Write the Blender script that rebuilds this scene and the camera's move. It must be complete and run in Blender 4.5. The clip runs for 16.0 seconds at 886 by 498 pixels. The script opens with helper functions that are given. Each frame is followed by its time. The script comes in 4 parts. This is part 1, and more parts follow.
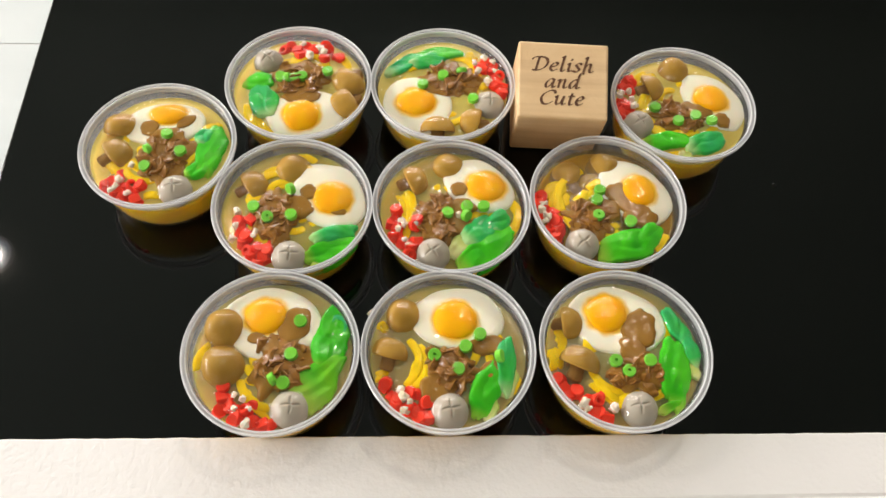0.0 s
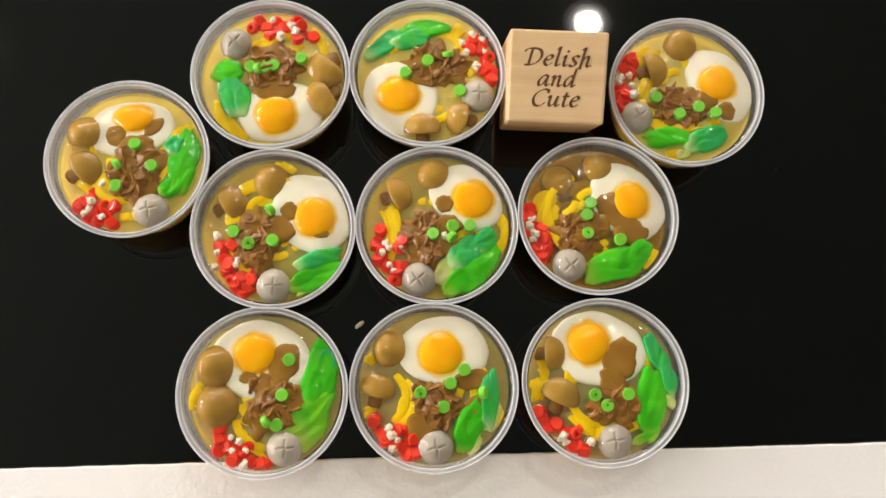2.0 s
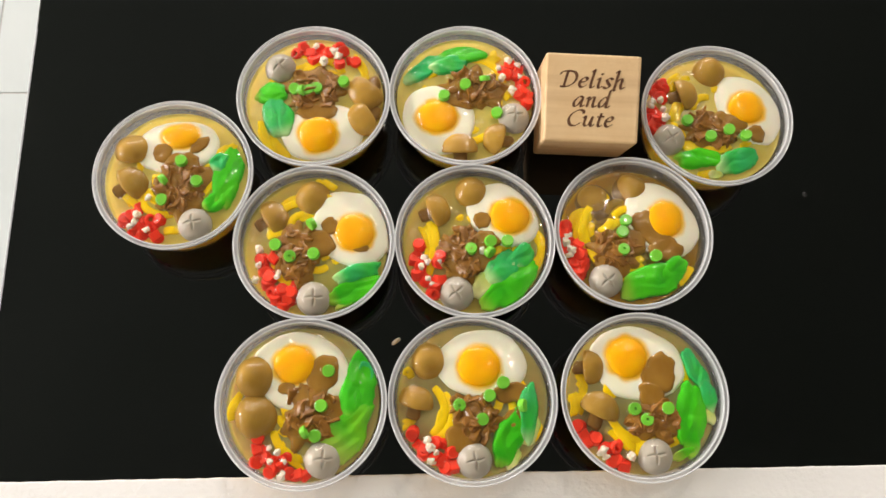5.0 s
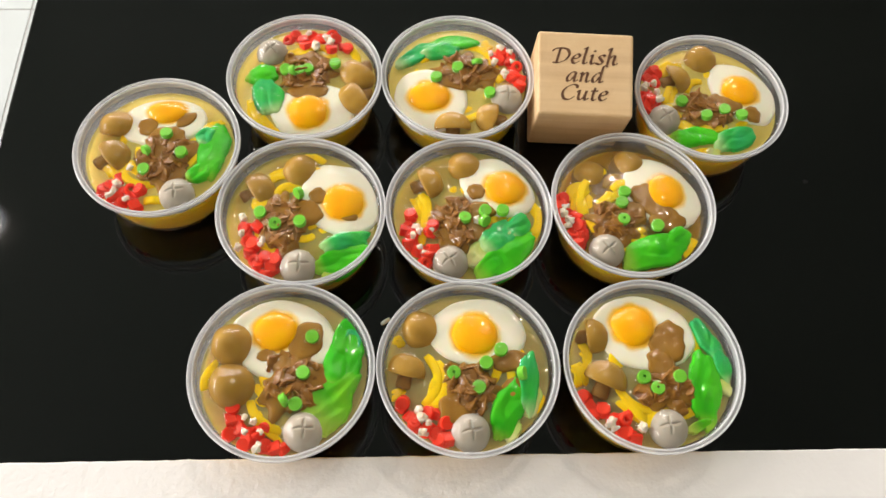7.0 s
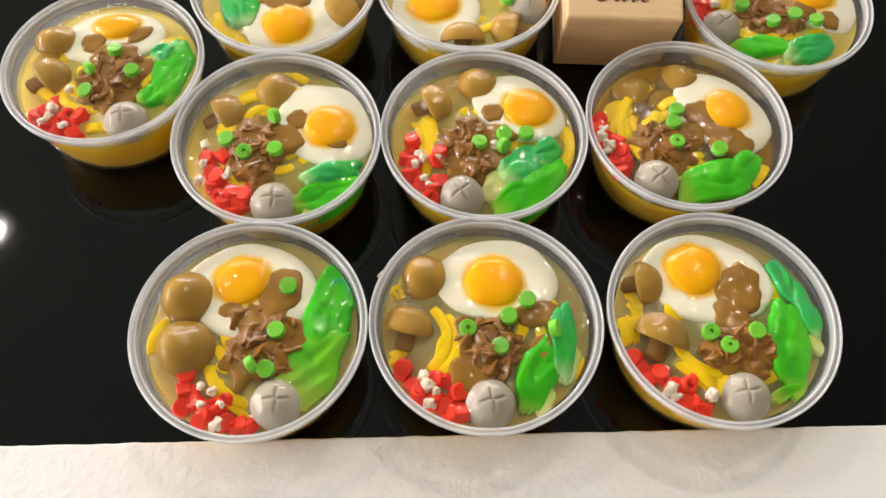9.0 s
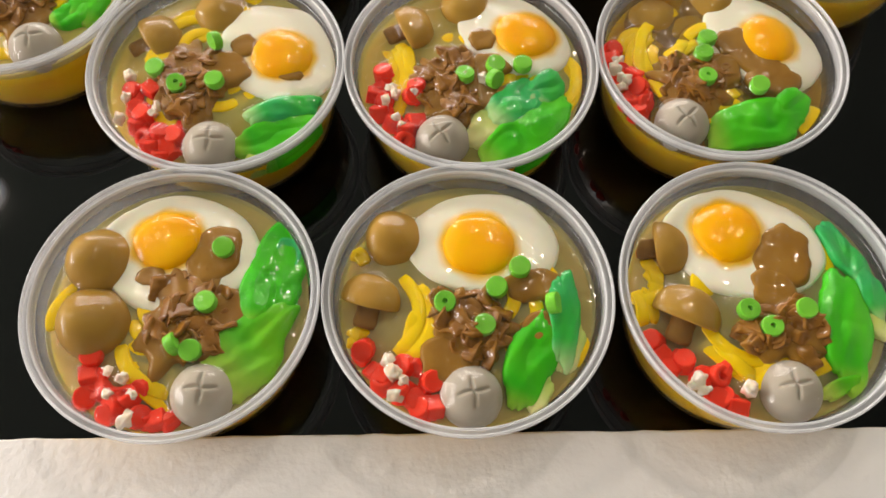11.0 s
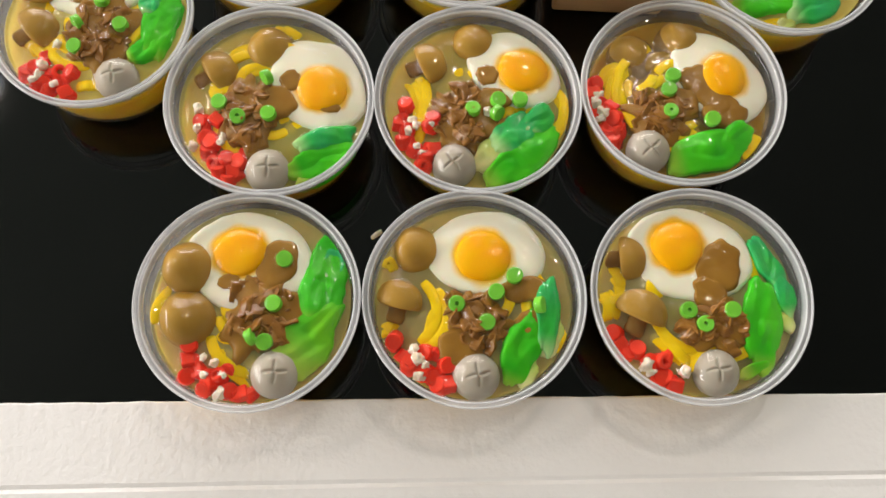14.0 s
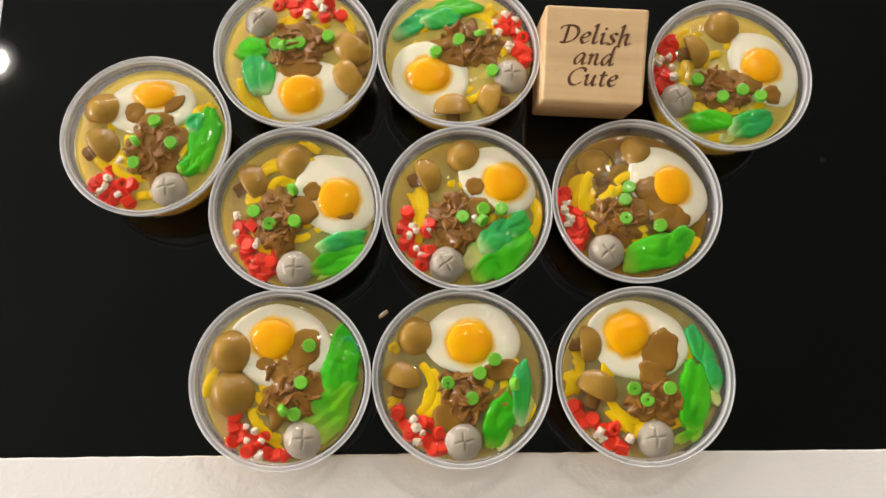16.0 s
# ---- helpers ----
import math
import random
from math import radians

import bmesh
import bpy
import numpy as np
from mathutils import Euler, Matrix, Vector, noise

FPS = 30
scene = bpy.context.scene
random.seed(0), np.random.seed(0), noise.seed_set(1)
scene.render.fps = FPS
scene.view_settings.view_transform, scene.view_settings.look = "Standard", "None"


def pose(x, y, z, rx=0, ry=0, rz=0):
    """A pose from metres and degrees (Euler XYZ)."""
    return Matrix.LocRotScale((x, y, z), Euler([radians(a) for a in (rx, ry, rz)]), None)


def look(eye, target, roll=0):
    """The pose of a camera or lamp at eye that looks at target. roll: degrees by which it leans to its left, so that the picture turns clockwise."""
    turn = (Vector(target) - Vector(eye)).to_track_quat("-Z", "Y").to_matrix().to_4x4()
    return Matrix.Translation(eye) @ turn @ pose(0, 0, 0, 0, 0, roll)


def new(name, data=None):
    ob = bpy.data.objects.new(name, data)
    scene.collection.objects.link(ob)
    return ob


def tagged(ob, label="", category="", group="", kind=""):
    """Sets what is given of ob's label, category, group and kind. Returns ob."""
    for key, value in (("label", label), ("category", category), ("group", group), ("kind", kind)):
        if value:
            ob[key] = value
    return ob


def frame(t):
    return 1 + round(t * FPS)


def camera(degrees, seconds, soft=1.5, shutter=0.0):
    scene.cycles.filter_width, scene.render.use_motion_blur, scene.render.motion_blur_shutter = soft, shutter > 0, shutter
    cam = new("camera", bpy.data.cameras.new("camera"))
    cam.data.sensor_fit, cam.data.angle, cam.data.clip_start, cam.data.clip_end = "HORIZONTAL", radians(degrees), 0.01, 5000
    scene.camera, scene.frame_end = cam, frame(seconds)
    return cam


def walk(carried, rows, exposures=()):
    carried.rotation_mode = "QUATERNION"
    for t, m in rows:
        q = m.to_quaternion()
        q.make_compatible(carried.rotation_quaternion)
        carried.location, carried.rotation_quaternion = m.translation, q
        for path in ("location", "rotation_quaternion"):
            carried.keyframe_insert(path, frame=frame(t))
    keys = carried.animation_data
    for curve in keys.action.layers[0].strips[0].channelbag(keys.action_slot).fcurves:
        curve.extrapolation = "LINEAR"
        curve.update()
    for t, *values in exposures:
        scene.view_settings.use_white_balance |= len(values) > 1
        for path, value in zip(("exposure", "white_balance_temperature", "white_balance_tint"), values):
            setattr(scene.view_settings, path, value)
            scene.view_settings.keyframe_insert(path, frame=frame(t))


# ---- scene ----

from mathutils.bvhtree import BVHTree

# ---- camera ----
cam = camera(57.63, 16.0)
ROWS = [
    (0, -0.0182, -0.0132, 0.3483, 29.75, -2.29, -1.31),
    (0.5, -0.0139, 0.0307, 0.3451, 22.31, -1.50, -2.44),
    (1, -0.0070, 0.0763, 0.3585, 16.72, -2.01, -2.35),
    (1.5, -0.0107, 0.0993, 0.3752, 13.70, -2.22, -1.74),
    (2, -0.0094, 0.1126, 0.3899, 10.92, -2.08, -1.71),
    (2.5, -0.0077, 0.1144, 0.4057, 10.86, -1.48, -1.40),
    (3, -0.0107, 0.1193, 0.4101, 10.77, -1.96, -1.60),
    (3.5, -0.0061, 0.1269, 0.4141, 9.45, -1.53, -1.95),
    (4, -0.0126, 0.1189, 0.4115, 10.53, -1.21, -1.70),
    (4.2, -0.0166, 0.1163, 0.4093, 11.14, -1.70, -1.77),
    (6.3, -0.0278, 0.0248, 0.3487, 25.55, -1.88, -0.22),
    (6.5, -0.0281, 0.0227, 0.3466, 26.08, -1.73, -1.08),
    (7, -0.0259, 0.0157, 0.3421, 26.76, -2.30, -1.63),
    (7.5, -0.0271, 0.0083, 0.3377, 27.92, -2.52, -1.48),
    (8, -0.0255, 0.0043, 0.3300, 29.71, -1.97, -1.48),
    (8.5, -0.0233, 0.0134, 0.2900, 28.21, -1.55, -1.83),
    (9, -0.0210, 0.0218, 0.2674, 27.52, -0.98, -1.80),
    (9.2, -0.0201, 0.0253, 0.2589, 26.93, -1.01, -1.73),
    (11.3, -0.0104, 0.0431, 0.2184, 25.25, -0.89, -1.14),
    (11.5, -0.0103, 0.0441, 0.2181, 25.06, -0.95, -1.19),
    (12, -0.0115, 0.0434, 0.2189, 25.37, -1.27, -1.31),
    (12.5, -0.0114, 0.0423, 0.2254, 24.93, -1.09, -1.25),
    (13, -0.0129, 0.0447, 0.2450, 20.99, -1.06, -1.01),
    (13.5, -0.0152, 0.0469, 0.2694, 18.90, -1.41, -0.50),
    (14, -0.0178, 0.0571, 0.2903, 16.91, -1.36, -0.99),
    (14.5, -0.0188, 0.0706, 0.3119, 15.21, -1.85, -0.45),
    (15, -0.0107, 0.0778, 0.3315, 14.91, -0.86, -0.55),
    (15.5, -0.0130, 0.0887, 0.3531, 13.62, -0.57, -0.73),
    (16, -0.0144, 0.0931, 0.3665, 13.59, -1.03, -0.71),
]
walk(cam, [(t, pose(x, y, z, rx, ry, rz)) for t, x, y, z, rx, ry, rz in ROWS], [(0.0, -0.05, 7000, 17), (1.0, -0.08, 7100, 18), (3.5, -0.15, 7250, 19), (6.5, -0.03, 7000, 17), (8.5, -0.05, 7000, 17), (9.0, -0.05, 7100, 18), (11.5, -0.27, 7250, 19), (12.5, -0.27, 7250, 19), (13.0, -0.26, 6950, 17), (14.5, -0.24, 6950, 17), (16.0, -0.29, 7250, 19)])

# ---- light ----
world = bpy.data.worlds.new("room_air")
scene.world = world
world.use_nodes = True
world.node_tree.nodes["Background"].inputs[0].default_value = (0.8, 0.9, 1.0, 1)
world.node_tree.nodes["Background"].inputs[1].default_value = 0.3
CEILING = 1.8
LAMP_WATTS = 8.0
LAMPS = [(-1.262, 1.185), (0.53, 1.20)]
# area lamps set into two windows that stay out of view
UNSEEN_WINDOW_WATTS = {"north": 50.0, "west": 82.0}


# ---- materials ----
def shader(name, color, rough=0.5, color2=None, scale=60.0, detail=4.0, bump=0.0, bump_scale=300.0, coat=0.0, sss=0.0, sss_radius=(1, 0.5, 0.3), specular=0.5, vary=0.0, bump_detail=3.0):
    """Principled surface with a two-scale colour variation and fine relief; scales are per metre."""
    m = bpy.data.materials.new(name)
    m.use_nodes = True
    nt = m.node_tree
    b = nt.nodes["Principled BSDF"]
    pos = nt.nodes.new("ShaderNodeTexCoord")
    n1 = nt.nodes.new("ShaderNodeTexNoise")
    n1.inputs["Scale"].default_value = scale
    n1.inputs["Detail"].default_value = detail
    nt.links.new(pos.outputs["Object"], n1.inputs["Vector"])
    ramp = nt.nodes.new("ShaderNodeMapRange")
    ramp.inputs[1].default_value, ramp.inputs[2].default_value = 0.35, 0.65
    nt.links.new(n1.outputs["Fac"], ramp.inputs[0])
    mix = nt.nodes.new("ShaderNodeMix")
    mix.data_type = "RGBA"
    mix.inputs["A"].default_value = (*color, 1)
    mix.inputs["B"].default_value = (*(color2 or [c * 0.8 for c in color]), 1)
    nt.links.new(ramp.outputs[0], mix.inputs["Factor"])
    last = mix.outputs["Result"]
    if vary:
        info = nt.nodes.new("ShaderNodeObjectInfo")
        span = nt.nodes.new("ShaderNodeMapRange")
        span.inputs[3].default_value, span.inputs[4].default_value = 1 - vary, 1 + vary
        nt.links.new(info.outputs["Random"], span.inputs[0])
        hue = nt.nodes.new("ShaderNodeHueSaturation")
        nt.links.new(span.outputs[0], hue.inputs["Value"])
        nt.links.new(last, hue.inputs["Color"])
        last = hue.outputs["Color"]
    nt.links.new(last, b.inputs["Base Color"])
    n2 = nt.nodes.new("ShaderNodeTexNoise")
    n2.inputs["Scale"].default_value = scale * 7
    n2.inputs["Detail"].default_value = 3
    nt.links.new(pos.outputs["Object"], n2.inputs["Vector"])
    rr = nt.nodes.new("ShaderNodeMapRange")
    rr.inputs[3].default_value, rr.inputs[4].default_value = rough * 0.7, min(1, rough * 1.3)
    nt.links.new(n2.outputs["Fac"], rr.inputs[0])
    nt.links.new(rr.outputs[0], b.inputs["Roughness"])
    b.inputs["Specular IOR Level"].default_value = specular * (0.25 if coat else 1.0)
    b.inputs["Coat Weight"].default_value = coat
    b.inputs["Coat Roughness"].default_value = 0.11
    if coat:
        wet = nt.nodes.new("ShaderNodeTexNoise")
        wet.inputs["Scale"].default_value = 300
        wet.inputs["Detail"].default_value = 0.5
        nt.links.new(pos.outputs["Object"], wet.inputs["Vector"])
        film_bump = nt.nodes.new("ShaderNodeBump")
        film_bump.inputs["Distance"].default_value = 0.0006
        nt.links.new(wet.outputs["Fac"], film_bump.inputs["Height"])
        nt.links.new(film_bump.outputs["Normal"], b.inputs["Coat Normal"])
    if sss:
        b.inputs["Subsurface Weight"].default_value = sss
        b.inputs["Subsurface Radius"].default_value = sss_radius
        b.inputs["Subsurface Scale"].default_value = 0.002
    if bump:
        n3 = nt.nodes.new("ShaderNodeTexNoise")
        n3.inputs["Scale"].default_value = bump_scale
        n3.inputs["Detail"].default_value = bump_detail
        nt.links.new(pos.outputs["Object"], n3.inputs["Vector"])
        bm_ = nt.nodes.new("ShaderNodeBump")
        bm_.inputs["Strength"].default_value = 1.0
        bm_.inputs["Distance"].default_value = bump
        nt.links.new(n3.outputs["Fac"], bm_.inputs["Height"])
        nt.links.new(bm_.outputs["Normal"], b.inputs["Normal"])
    return m


def clear(name, color, clearness, rough=0.15, bump=0.0, bump_scale=200.0, tint=(1, 1, 1), lit_through=0.0, bump_detail=3.0, gloss=0.02, gloss_rough=0.09, gloss_edge=0.3):
    """A see-through stuff: part of the light passes straight, the rest meets a glossy milky surface."""
    m = shader(name, color, rough, None, 80, 3, bump, bump_scale, bump_detail=bump_detail)
    nt = m.node_tree
    out = nt.nodes["Material Output"]
    b = nt.nodes["Principled BSDF"]
    tr = nt.nodes.new("ShaderNodeBsdfTransparent")
    tr.inputs[0].default_value = (*tint, 1)
    mix = nt.nodes.new("ShaderNodeMixShader")
    mix.inputs[0].default_value = clearness
    body = b.outputs[0]
    if lit_through:
        tl = nt.nodes.new("ShaderNodeBsdfTranslucent")
        tl.inputs[0].default_value = (*color, 1)
        both = nt.nodes.new("ShaderNodeMixShader")
        both.inputs[0].default_value = lit_through
        nt.links.new(body, both.inputs[1])
        nt.links.new(tl.outputs[0], both.inputs[2])
        body = both.outputs[0]
    nt.links.new(body, mix.inputs[1])
    nt.links.new(tr.outputs[0], mix.inputs[2])
    gl = nt.nodes.new("ShaderNodeBsdfGlossy")
    gl.inputs["Roughness"].default_value = gloss_rough
    if bump:
        for n in nt.nodes:
            if n.bl_idname == "ShaderNodeBump":
                nt.links.new(n.outputs[0], gl.inputs["Normal"])
    lw = nt.nodes.new("ShaderNodeLayerWeight")
    lw.inputs[0].default_value = 0.5
    power = nt.nodes.new("ShaderNodeMath")
    power.operation = "POWER"
    power.inputs[1].default_value = 4.0
    nt.links.new(lw.outputs["Facing"], power.inputs[0])
    fr = nt.nodes.new("ShaderNodeMapRange")
    fr.inputs[3].default_value, fr.inputs[4].default_value = gloss, gloss_edge
    nt.links.new(power.outputs[0], fr.inputs[0])
    mix2 = nt.nodes.new("ShaderNodeMixShader")
    nt.links.new(fr.outputs[0], mix2.inputs[0])
    nt.links.new(mix.outputs[0], mix2.inputs[1])
    nt.links.new(gl.outputs[0], mix2.inputs[2])
    nt.links.new(mix2.outputs[0], out.inputs[0])
    return m


GLASS = shader("black_glass", (0.0011, 0.0015, 0.0012), 0.03, (0.0008, 0.0010, 0.0009), 8, specular=0.30)
FOAM = shader("white_foam", (0.90, 0.88, 0.86), 0.75, (0.885, 0.865, 0.845), 40, bump=0.0003, bump_scale=420)
TILE = shader("white_tile", (0.56, 0.60, 0.59), 0.14, (0.53, 0.57, 0.56), 6)
GROUT = shader("grout", (0.45, 0.44, 0.42), 0.9, None, 200)
PAINT = shader("wall_paint", (0.82, 0.81, 0.78), 0.85, (0.79, 0.78, 0.75), 3)
# taupe for unseen walls, chosen to throw less light back
LOW_BOUNCE_PAINT = shader("low_bounce_wall_paint", (0.50, 0.46, 0.42), 0.85, (0.47, 0.43, 0.39), 3)
# ceiling colour lowered far below white to keep its reflection in the glass dim
DIM_CEILING = shader("dimmed_ceiling", (0.21, 0.24, 0.21), 0.9, (0.19, 0.22, 0.19), 3)
LEG_METAL = shader("dark_leg_metal", (0.03, 0.03, 0.03), 0.4, None, 30)
METAL = shader("lamp_metal", (0.75, 0.75, 0.76), 0.35, None, 30)
PLASTIC = clear("clear_plastic", (0.92, 0.93, 0.94), 0.90, 0.2, tint=(0.995, 0.995, 0.99), lit_through=0.85, gloss=0.03, gloss_rough=0.05, gloss_edge=0.35)
RIM = clear("milky_rim", (0.97, 0.98, 0.99), 0.46, 0.15, lit_through=0.25, gloss=0.06, gloss_rough=0.08, gloss_edge=0.3)
FLANGE = clear("clear_flange", (0.95, 0.96, 0.97), 0.64, 0.2, lit_through=0.3, gloss=0.03, gloss_rough=0.06, gloss_edge=0.25)
BROTH = shader("yellow_slime", (1.0, 0.50, 0.003), 0.35, (1.0, 0.62, 0.01), 90, coat=0.1, bump=0.0008, bump_scale=160, sss=0.8, sss_radius=(3.0, 1.8, 0.1))
GELS = {
    "grey": clear("pale_grey_gel", (0.50, 0.46, 0.20), 0.47, 0.5, 0.0004, 170, (0.97, 0.96, 0.86)),
    "olive": clear("olive_gel", (0.60, 0.55, 0.14), 0.50, 0.5, 0.0004, 170, (0.98, 0.93, 0.8)),
    "brown": clear("brown_gel", (0.22, 0.135, 0.014), 0.52, 0.5, 0.0004, 170, (0.95, 0.86, 0.66)),
    "yellow": clear("yellow_gel", (1.0, 0.84, 0.20), 0.36, 0.5, 0.0004, 170, (1.0, 0.95, 0.78)),
}
EGG = shader("egg_white_clay", (0.95, 0.92, 0.82), 0.45, (0.93, 0.89, 0.77), 70, coat=0.12, sss=0.3, bump=0.0002, bump_scale=150)
YOLK = shader("yolk_clay", (1.0, 0.42, 0.0), 0.5, (1.0, 0.52, 0.0), 110, specular=0.2, coat=0.12)
MUSHROOM = shader("mushroom_clay", (0.45, 0.26, 0.045), 0.45, (0.38, 0.21, 0.032), 120, coat=0.15, sss=0.15, bump=0.0002, bump_scale=250, vary=0.12)
STEM = shader("stem_clay", (0.30, 0.155, 0.032), 0.45, (0.23, 0.11, 0.025), 200, coat=0.05, bump=0.0003, bump_scale=500)
BALL = shader("grey_clay", (0.46, 0.42, 0.375), 0.42, (0.42, 0.38, 0.335), 150, coat=0.15, sss=0.2, vary=0.06)
SCALLION = shader("scallion_green", (0.14, 0.55, 0.045), 0.3, (0.18, 0.62, 0.06), 300, coat=0.04, sss=0.2, vary=0.12)
CHILI = shader("chili_red", (1.0, 0.065, 0.03), 0.35, (0.98, 0.04, 0.018), 250, coat=0.06, sss=0.15, vary=0.12)
GARLIC = shader("garlic_white", (0.90, 0.84, 0.74), 0.35, (0.78, 0.62, 0.50), 300, coat=0.10, sss=0.3)
MEAT = shader("brown_meat_clay", (0.25, 0.10, 0.016), 0.25, (0.33, 0.15, 0.026), 260, coat=0.15, bump=0.0005, bump_scale=420, vary=0.2)
GRAVY = shader("brown_gravy", (0.28, 0.13, 0.016), 0.35, (0.35, 0.175, 0.026), 110, coat=0.15, bump=0.0003, bump_scale=250)
NOODLE = shader("noodle_yellow", (1.0, 0.70, 0.006), 0.4, (0.95, 0.62, 0.006), 160, coat=0.12, sss=0.15, vary=0.08)
INK = shader("burnt_lettering", (0.085, 0.028, 0.010), 0.7, (0.15, 0.058, 0.02), 300)
STICKER_CREAM = shader("sticker_cream", (0.62, 0.58, 0.26), 0.4, None, 30)
STICKER_WHITE = shader("sticker_white", (0.80, 0.80, 0.78), 0.4, None, 30)
STICKER_GREY = shader("sticker_grey", (0.30, 0.30, 0.30), 0.5, None, 30)


def attribute(nt, name, low, high):
    """A smooth step over a value that the mesh carries."""
    at = nt.nodes.new("ShaderNodeAttribute")
    at.attribute_name = name
    step = nt.nodes.new("ShaderNodeMapRange")
    step.interpolation_type = "SMOOTHSTEP"
    step.inputs[1].default_value, step.inputs[2].default_value = low, high
    nt.links.new(at.outputs["Fac"], step.inputs[0])
    return step.outputs[0]


def leaf_clay(name, color, color2, pale, low, high):
    """Marbled green clay that runs out into a pale stalk end."""
    m = shader(name, color, 0.38, color2, 70, coat=0.12, sss=0.3, bump=0.0002, bump_scale=160)
    nt = m.node_tree
    b = nt.nodes["Principled BSDF"]
    mix = nt.nodes.new("ShaderNodeMix")
    mix.data_type = "RGBA"
    mix.inputs["A"].default_value = (*pale, 1)
    nt.links.new(attribute(nt, "along", low, high), mix.inputs["Factor"])
    nt.links.new(b.inputs["Base Color"].links[0].from_socket, mix.inputs["B"])
    nt.links.new(mix.outputs["Result"], b.inputs["Base Color"])
    return m


LEAVES = [
    leaf_clay("leaf_green", (0.008, 0.50, 0.010), (0.06, 0.66, 0.015), (0.30, 0.62, 0.06), -1.0, -0.55),
    leaf_clay("leaf_teal", (0.005, 0.46, 0.15), (0.010, 0.50, 0.06), (0.42, 0.66, 0.30), -1.05, -0.35),
    leaf_clay("leaf_lime", (0.03, 0.52, 0.012), (0.16, 0.60, 0.02), (0.52, 0.66, 0.12), -1.0, 0.3),
    leaf_clay("leaf_base", (0.36, 0.62, 0.14), (0.60, 0.66, 0.18), (0.72, 0.72, 0.36), -1.0, 0.6),
]


def stained(m, color):
    """Egg white that takes on the yolk's colour next to it."""
    nt = m.node_tree
    b = nt.nodes["Principled BSDF"]
    mix = nt.nodes.new("ShaderNodeMix")
    mix.data_type = "RGBA"
    mix.inputs["A"].default_value = (*color, 1)
    nt.links.new(attribute(nt, "from_yolk", 0.98, 1.30), mix.inputs["Factor"])
    nt.links.new(b.inputs["Base Color"].links[0].from_socket, mix.inputs["B"])
    nt.links.new(mix.outputs["Result"], b.inputs["Base Color"])


stained(EGG, (1.0, 0.56, 0.03))


def wood():
    m = shader("pale_pine", (0.80, 0.56, 0.31), 0.55, (0.75, 0.50, 0.26), 60, bump=0.00012, bump_scale=600)
    nt = m.node_tree
    b = nt.nodes["Principled BSDF"]
    pos = nt.nodes.new("ShaderNodeTexCoord")
    mp = nt.nodes.new("ShaderNodeMapping")
    mp.inputs["Scale"].default_value = (9, 170, 170)
    nt.links.new(pos.outputs["Object"], mp.inputs[0])
    grain = nt.nodes.new("ShaderNodeTexNoise")
    grain.inputs["Scale"].default_value = 1.0
    grain.inputs["Detail"].default_value = 6
    nt.links.new(mp.outputs[0], grain.inputs["Vector"])
    span = nt.nodes.new("ShaderNodeMapRange")
    span.inputs[1].default_value, span.inputs[2].default_value = 0.45, 0.7
    span.inputs[3].default_value, span.inputs[4].default_value = 0.0, 0.6
    nt.links.new(grain.outputs["Fac"], span.inputs[0])
    old = b.inputs["Base Color"].links[0].from_socket
    mix = nt.nodes.new("ShaderNodeMix")
    mix.data_type = "RGBA"
    mix.inputs["B"].default_value = (0.60, 0.37, 0.19, 1)
    nt.links.new(span.outputs[0], mix.inputs["Factor"])
    nt.links.new(old, mix.inputs["A"])
    nt.links.new(mix.outputs["Result"], b.inputs["Base Color"])
    return m


PINE = wood()
# bulb light on the lamp's reflector bowl, put in as emission
GLOW_RING = shader("glowing_reflector", (0.70, 0.80, 0.86), 0.4, None, 30)
GLOW_RING.node_tree.nodes["Principled BSDF"].inputs["Emission Color"].default_value = (0.72, 0.88, 1.0, 1)
GLOW_RING.node_tree.nodes["Principled BSDF"].inputs["Emission Strength"].default_value = 3.0


# ---- building helpers ----
def mesh_of(name, bm, material, smooth=True):
    bmesh.ops.recalc_face_normals(bm, faces=bm.faces)
    me = bpy.data.meshes.new(name)
    bm.to_mesh(me)
    bm.free()
    if material:
        me.materials.append(material)
    for p in me.polygons:
        p.use_smooth = smooth
    return me


def part(name, bm, material, parent, label="", smooth=True):
    ob = new(name, mesh_of(name, bm, material, smooth))
    ob.parent = parent
    return tagged(ob, label)


def piece(name, me, parent, m, label=""):
    """A part on a shared mesh at the pose m."""
    ob = new(name, me)
    ob.parent = parent
    ob.matrix_basis = m
    return tagged(ob, label)


def box(sx, sy, sz, bevel=0.0, z0=0.0, cx=0.0, cy=0.0, segments=2):
    bm = bmesh.new()
    bmesh.ops.create_cube(bm, size=1, matrix=Matrix.Translation((cx, cy, z0 + sz / 2)) @ Matrix.Diagonal((sx, sy, sz, 1)))
    if bevel:
        bmesh.ops.bevel(bm, geom=bm.edges[:], offset=bevel, segments=segments, affect="EDGES", profile=0.5)
    return bm


def spin(profile, seg=96, close=False):
    """A body turned round z from points (r, z)."""
    bm = bmesh.new()
    rings = []
    for r, z in profile:
        if r < 1e-7:
            rings.append([bm.verts.new((0, 0, z))])
        else:
            rings.append([bm.verts.new((r * math.cos(2 * math.pi * i / seg), r * math.sin(2 * math.pi * i / seg), z)) for i in range(seg)])
    pairs = list(zip(rings, rings[1:])) + ([(rings[-1], rings[0])] if close else [])
    for a, b in pairs:
        for i in range(seg):
            j = (i + 1) % seg
            quad = [a[i % len(a)], a[j % len(a)], b[j % len(b)], b[i % len(b)]]
            quad = list(dict.fromkeys(quad))
            if len(quad) > 2:
                bm.faces.new(quad)
    return bm


WALL_R = 0.0340  # inner radius of a cup at the filling


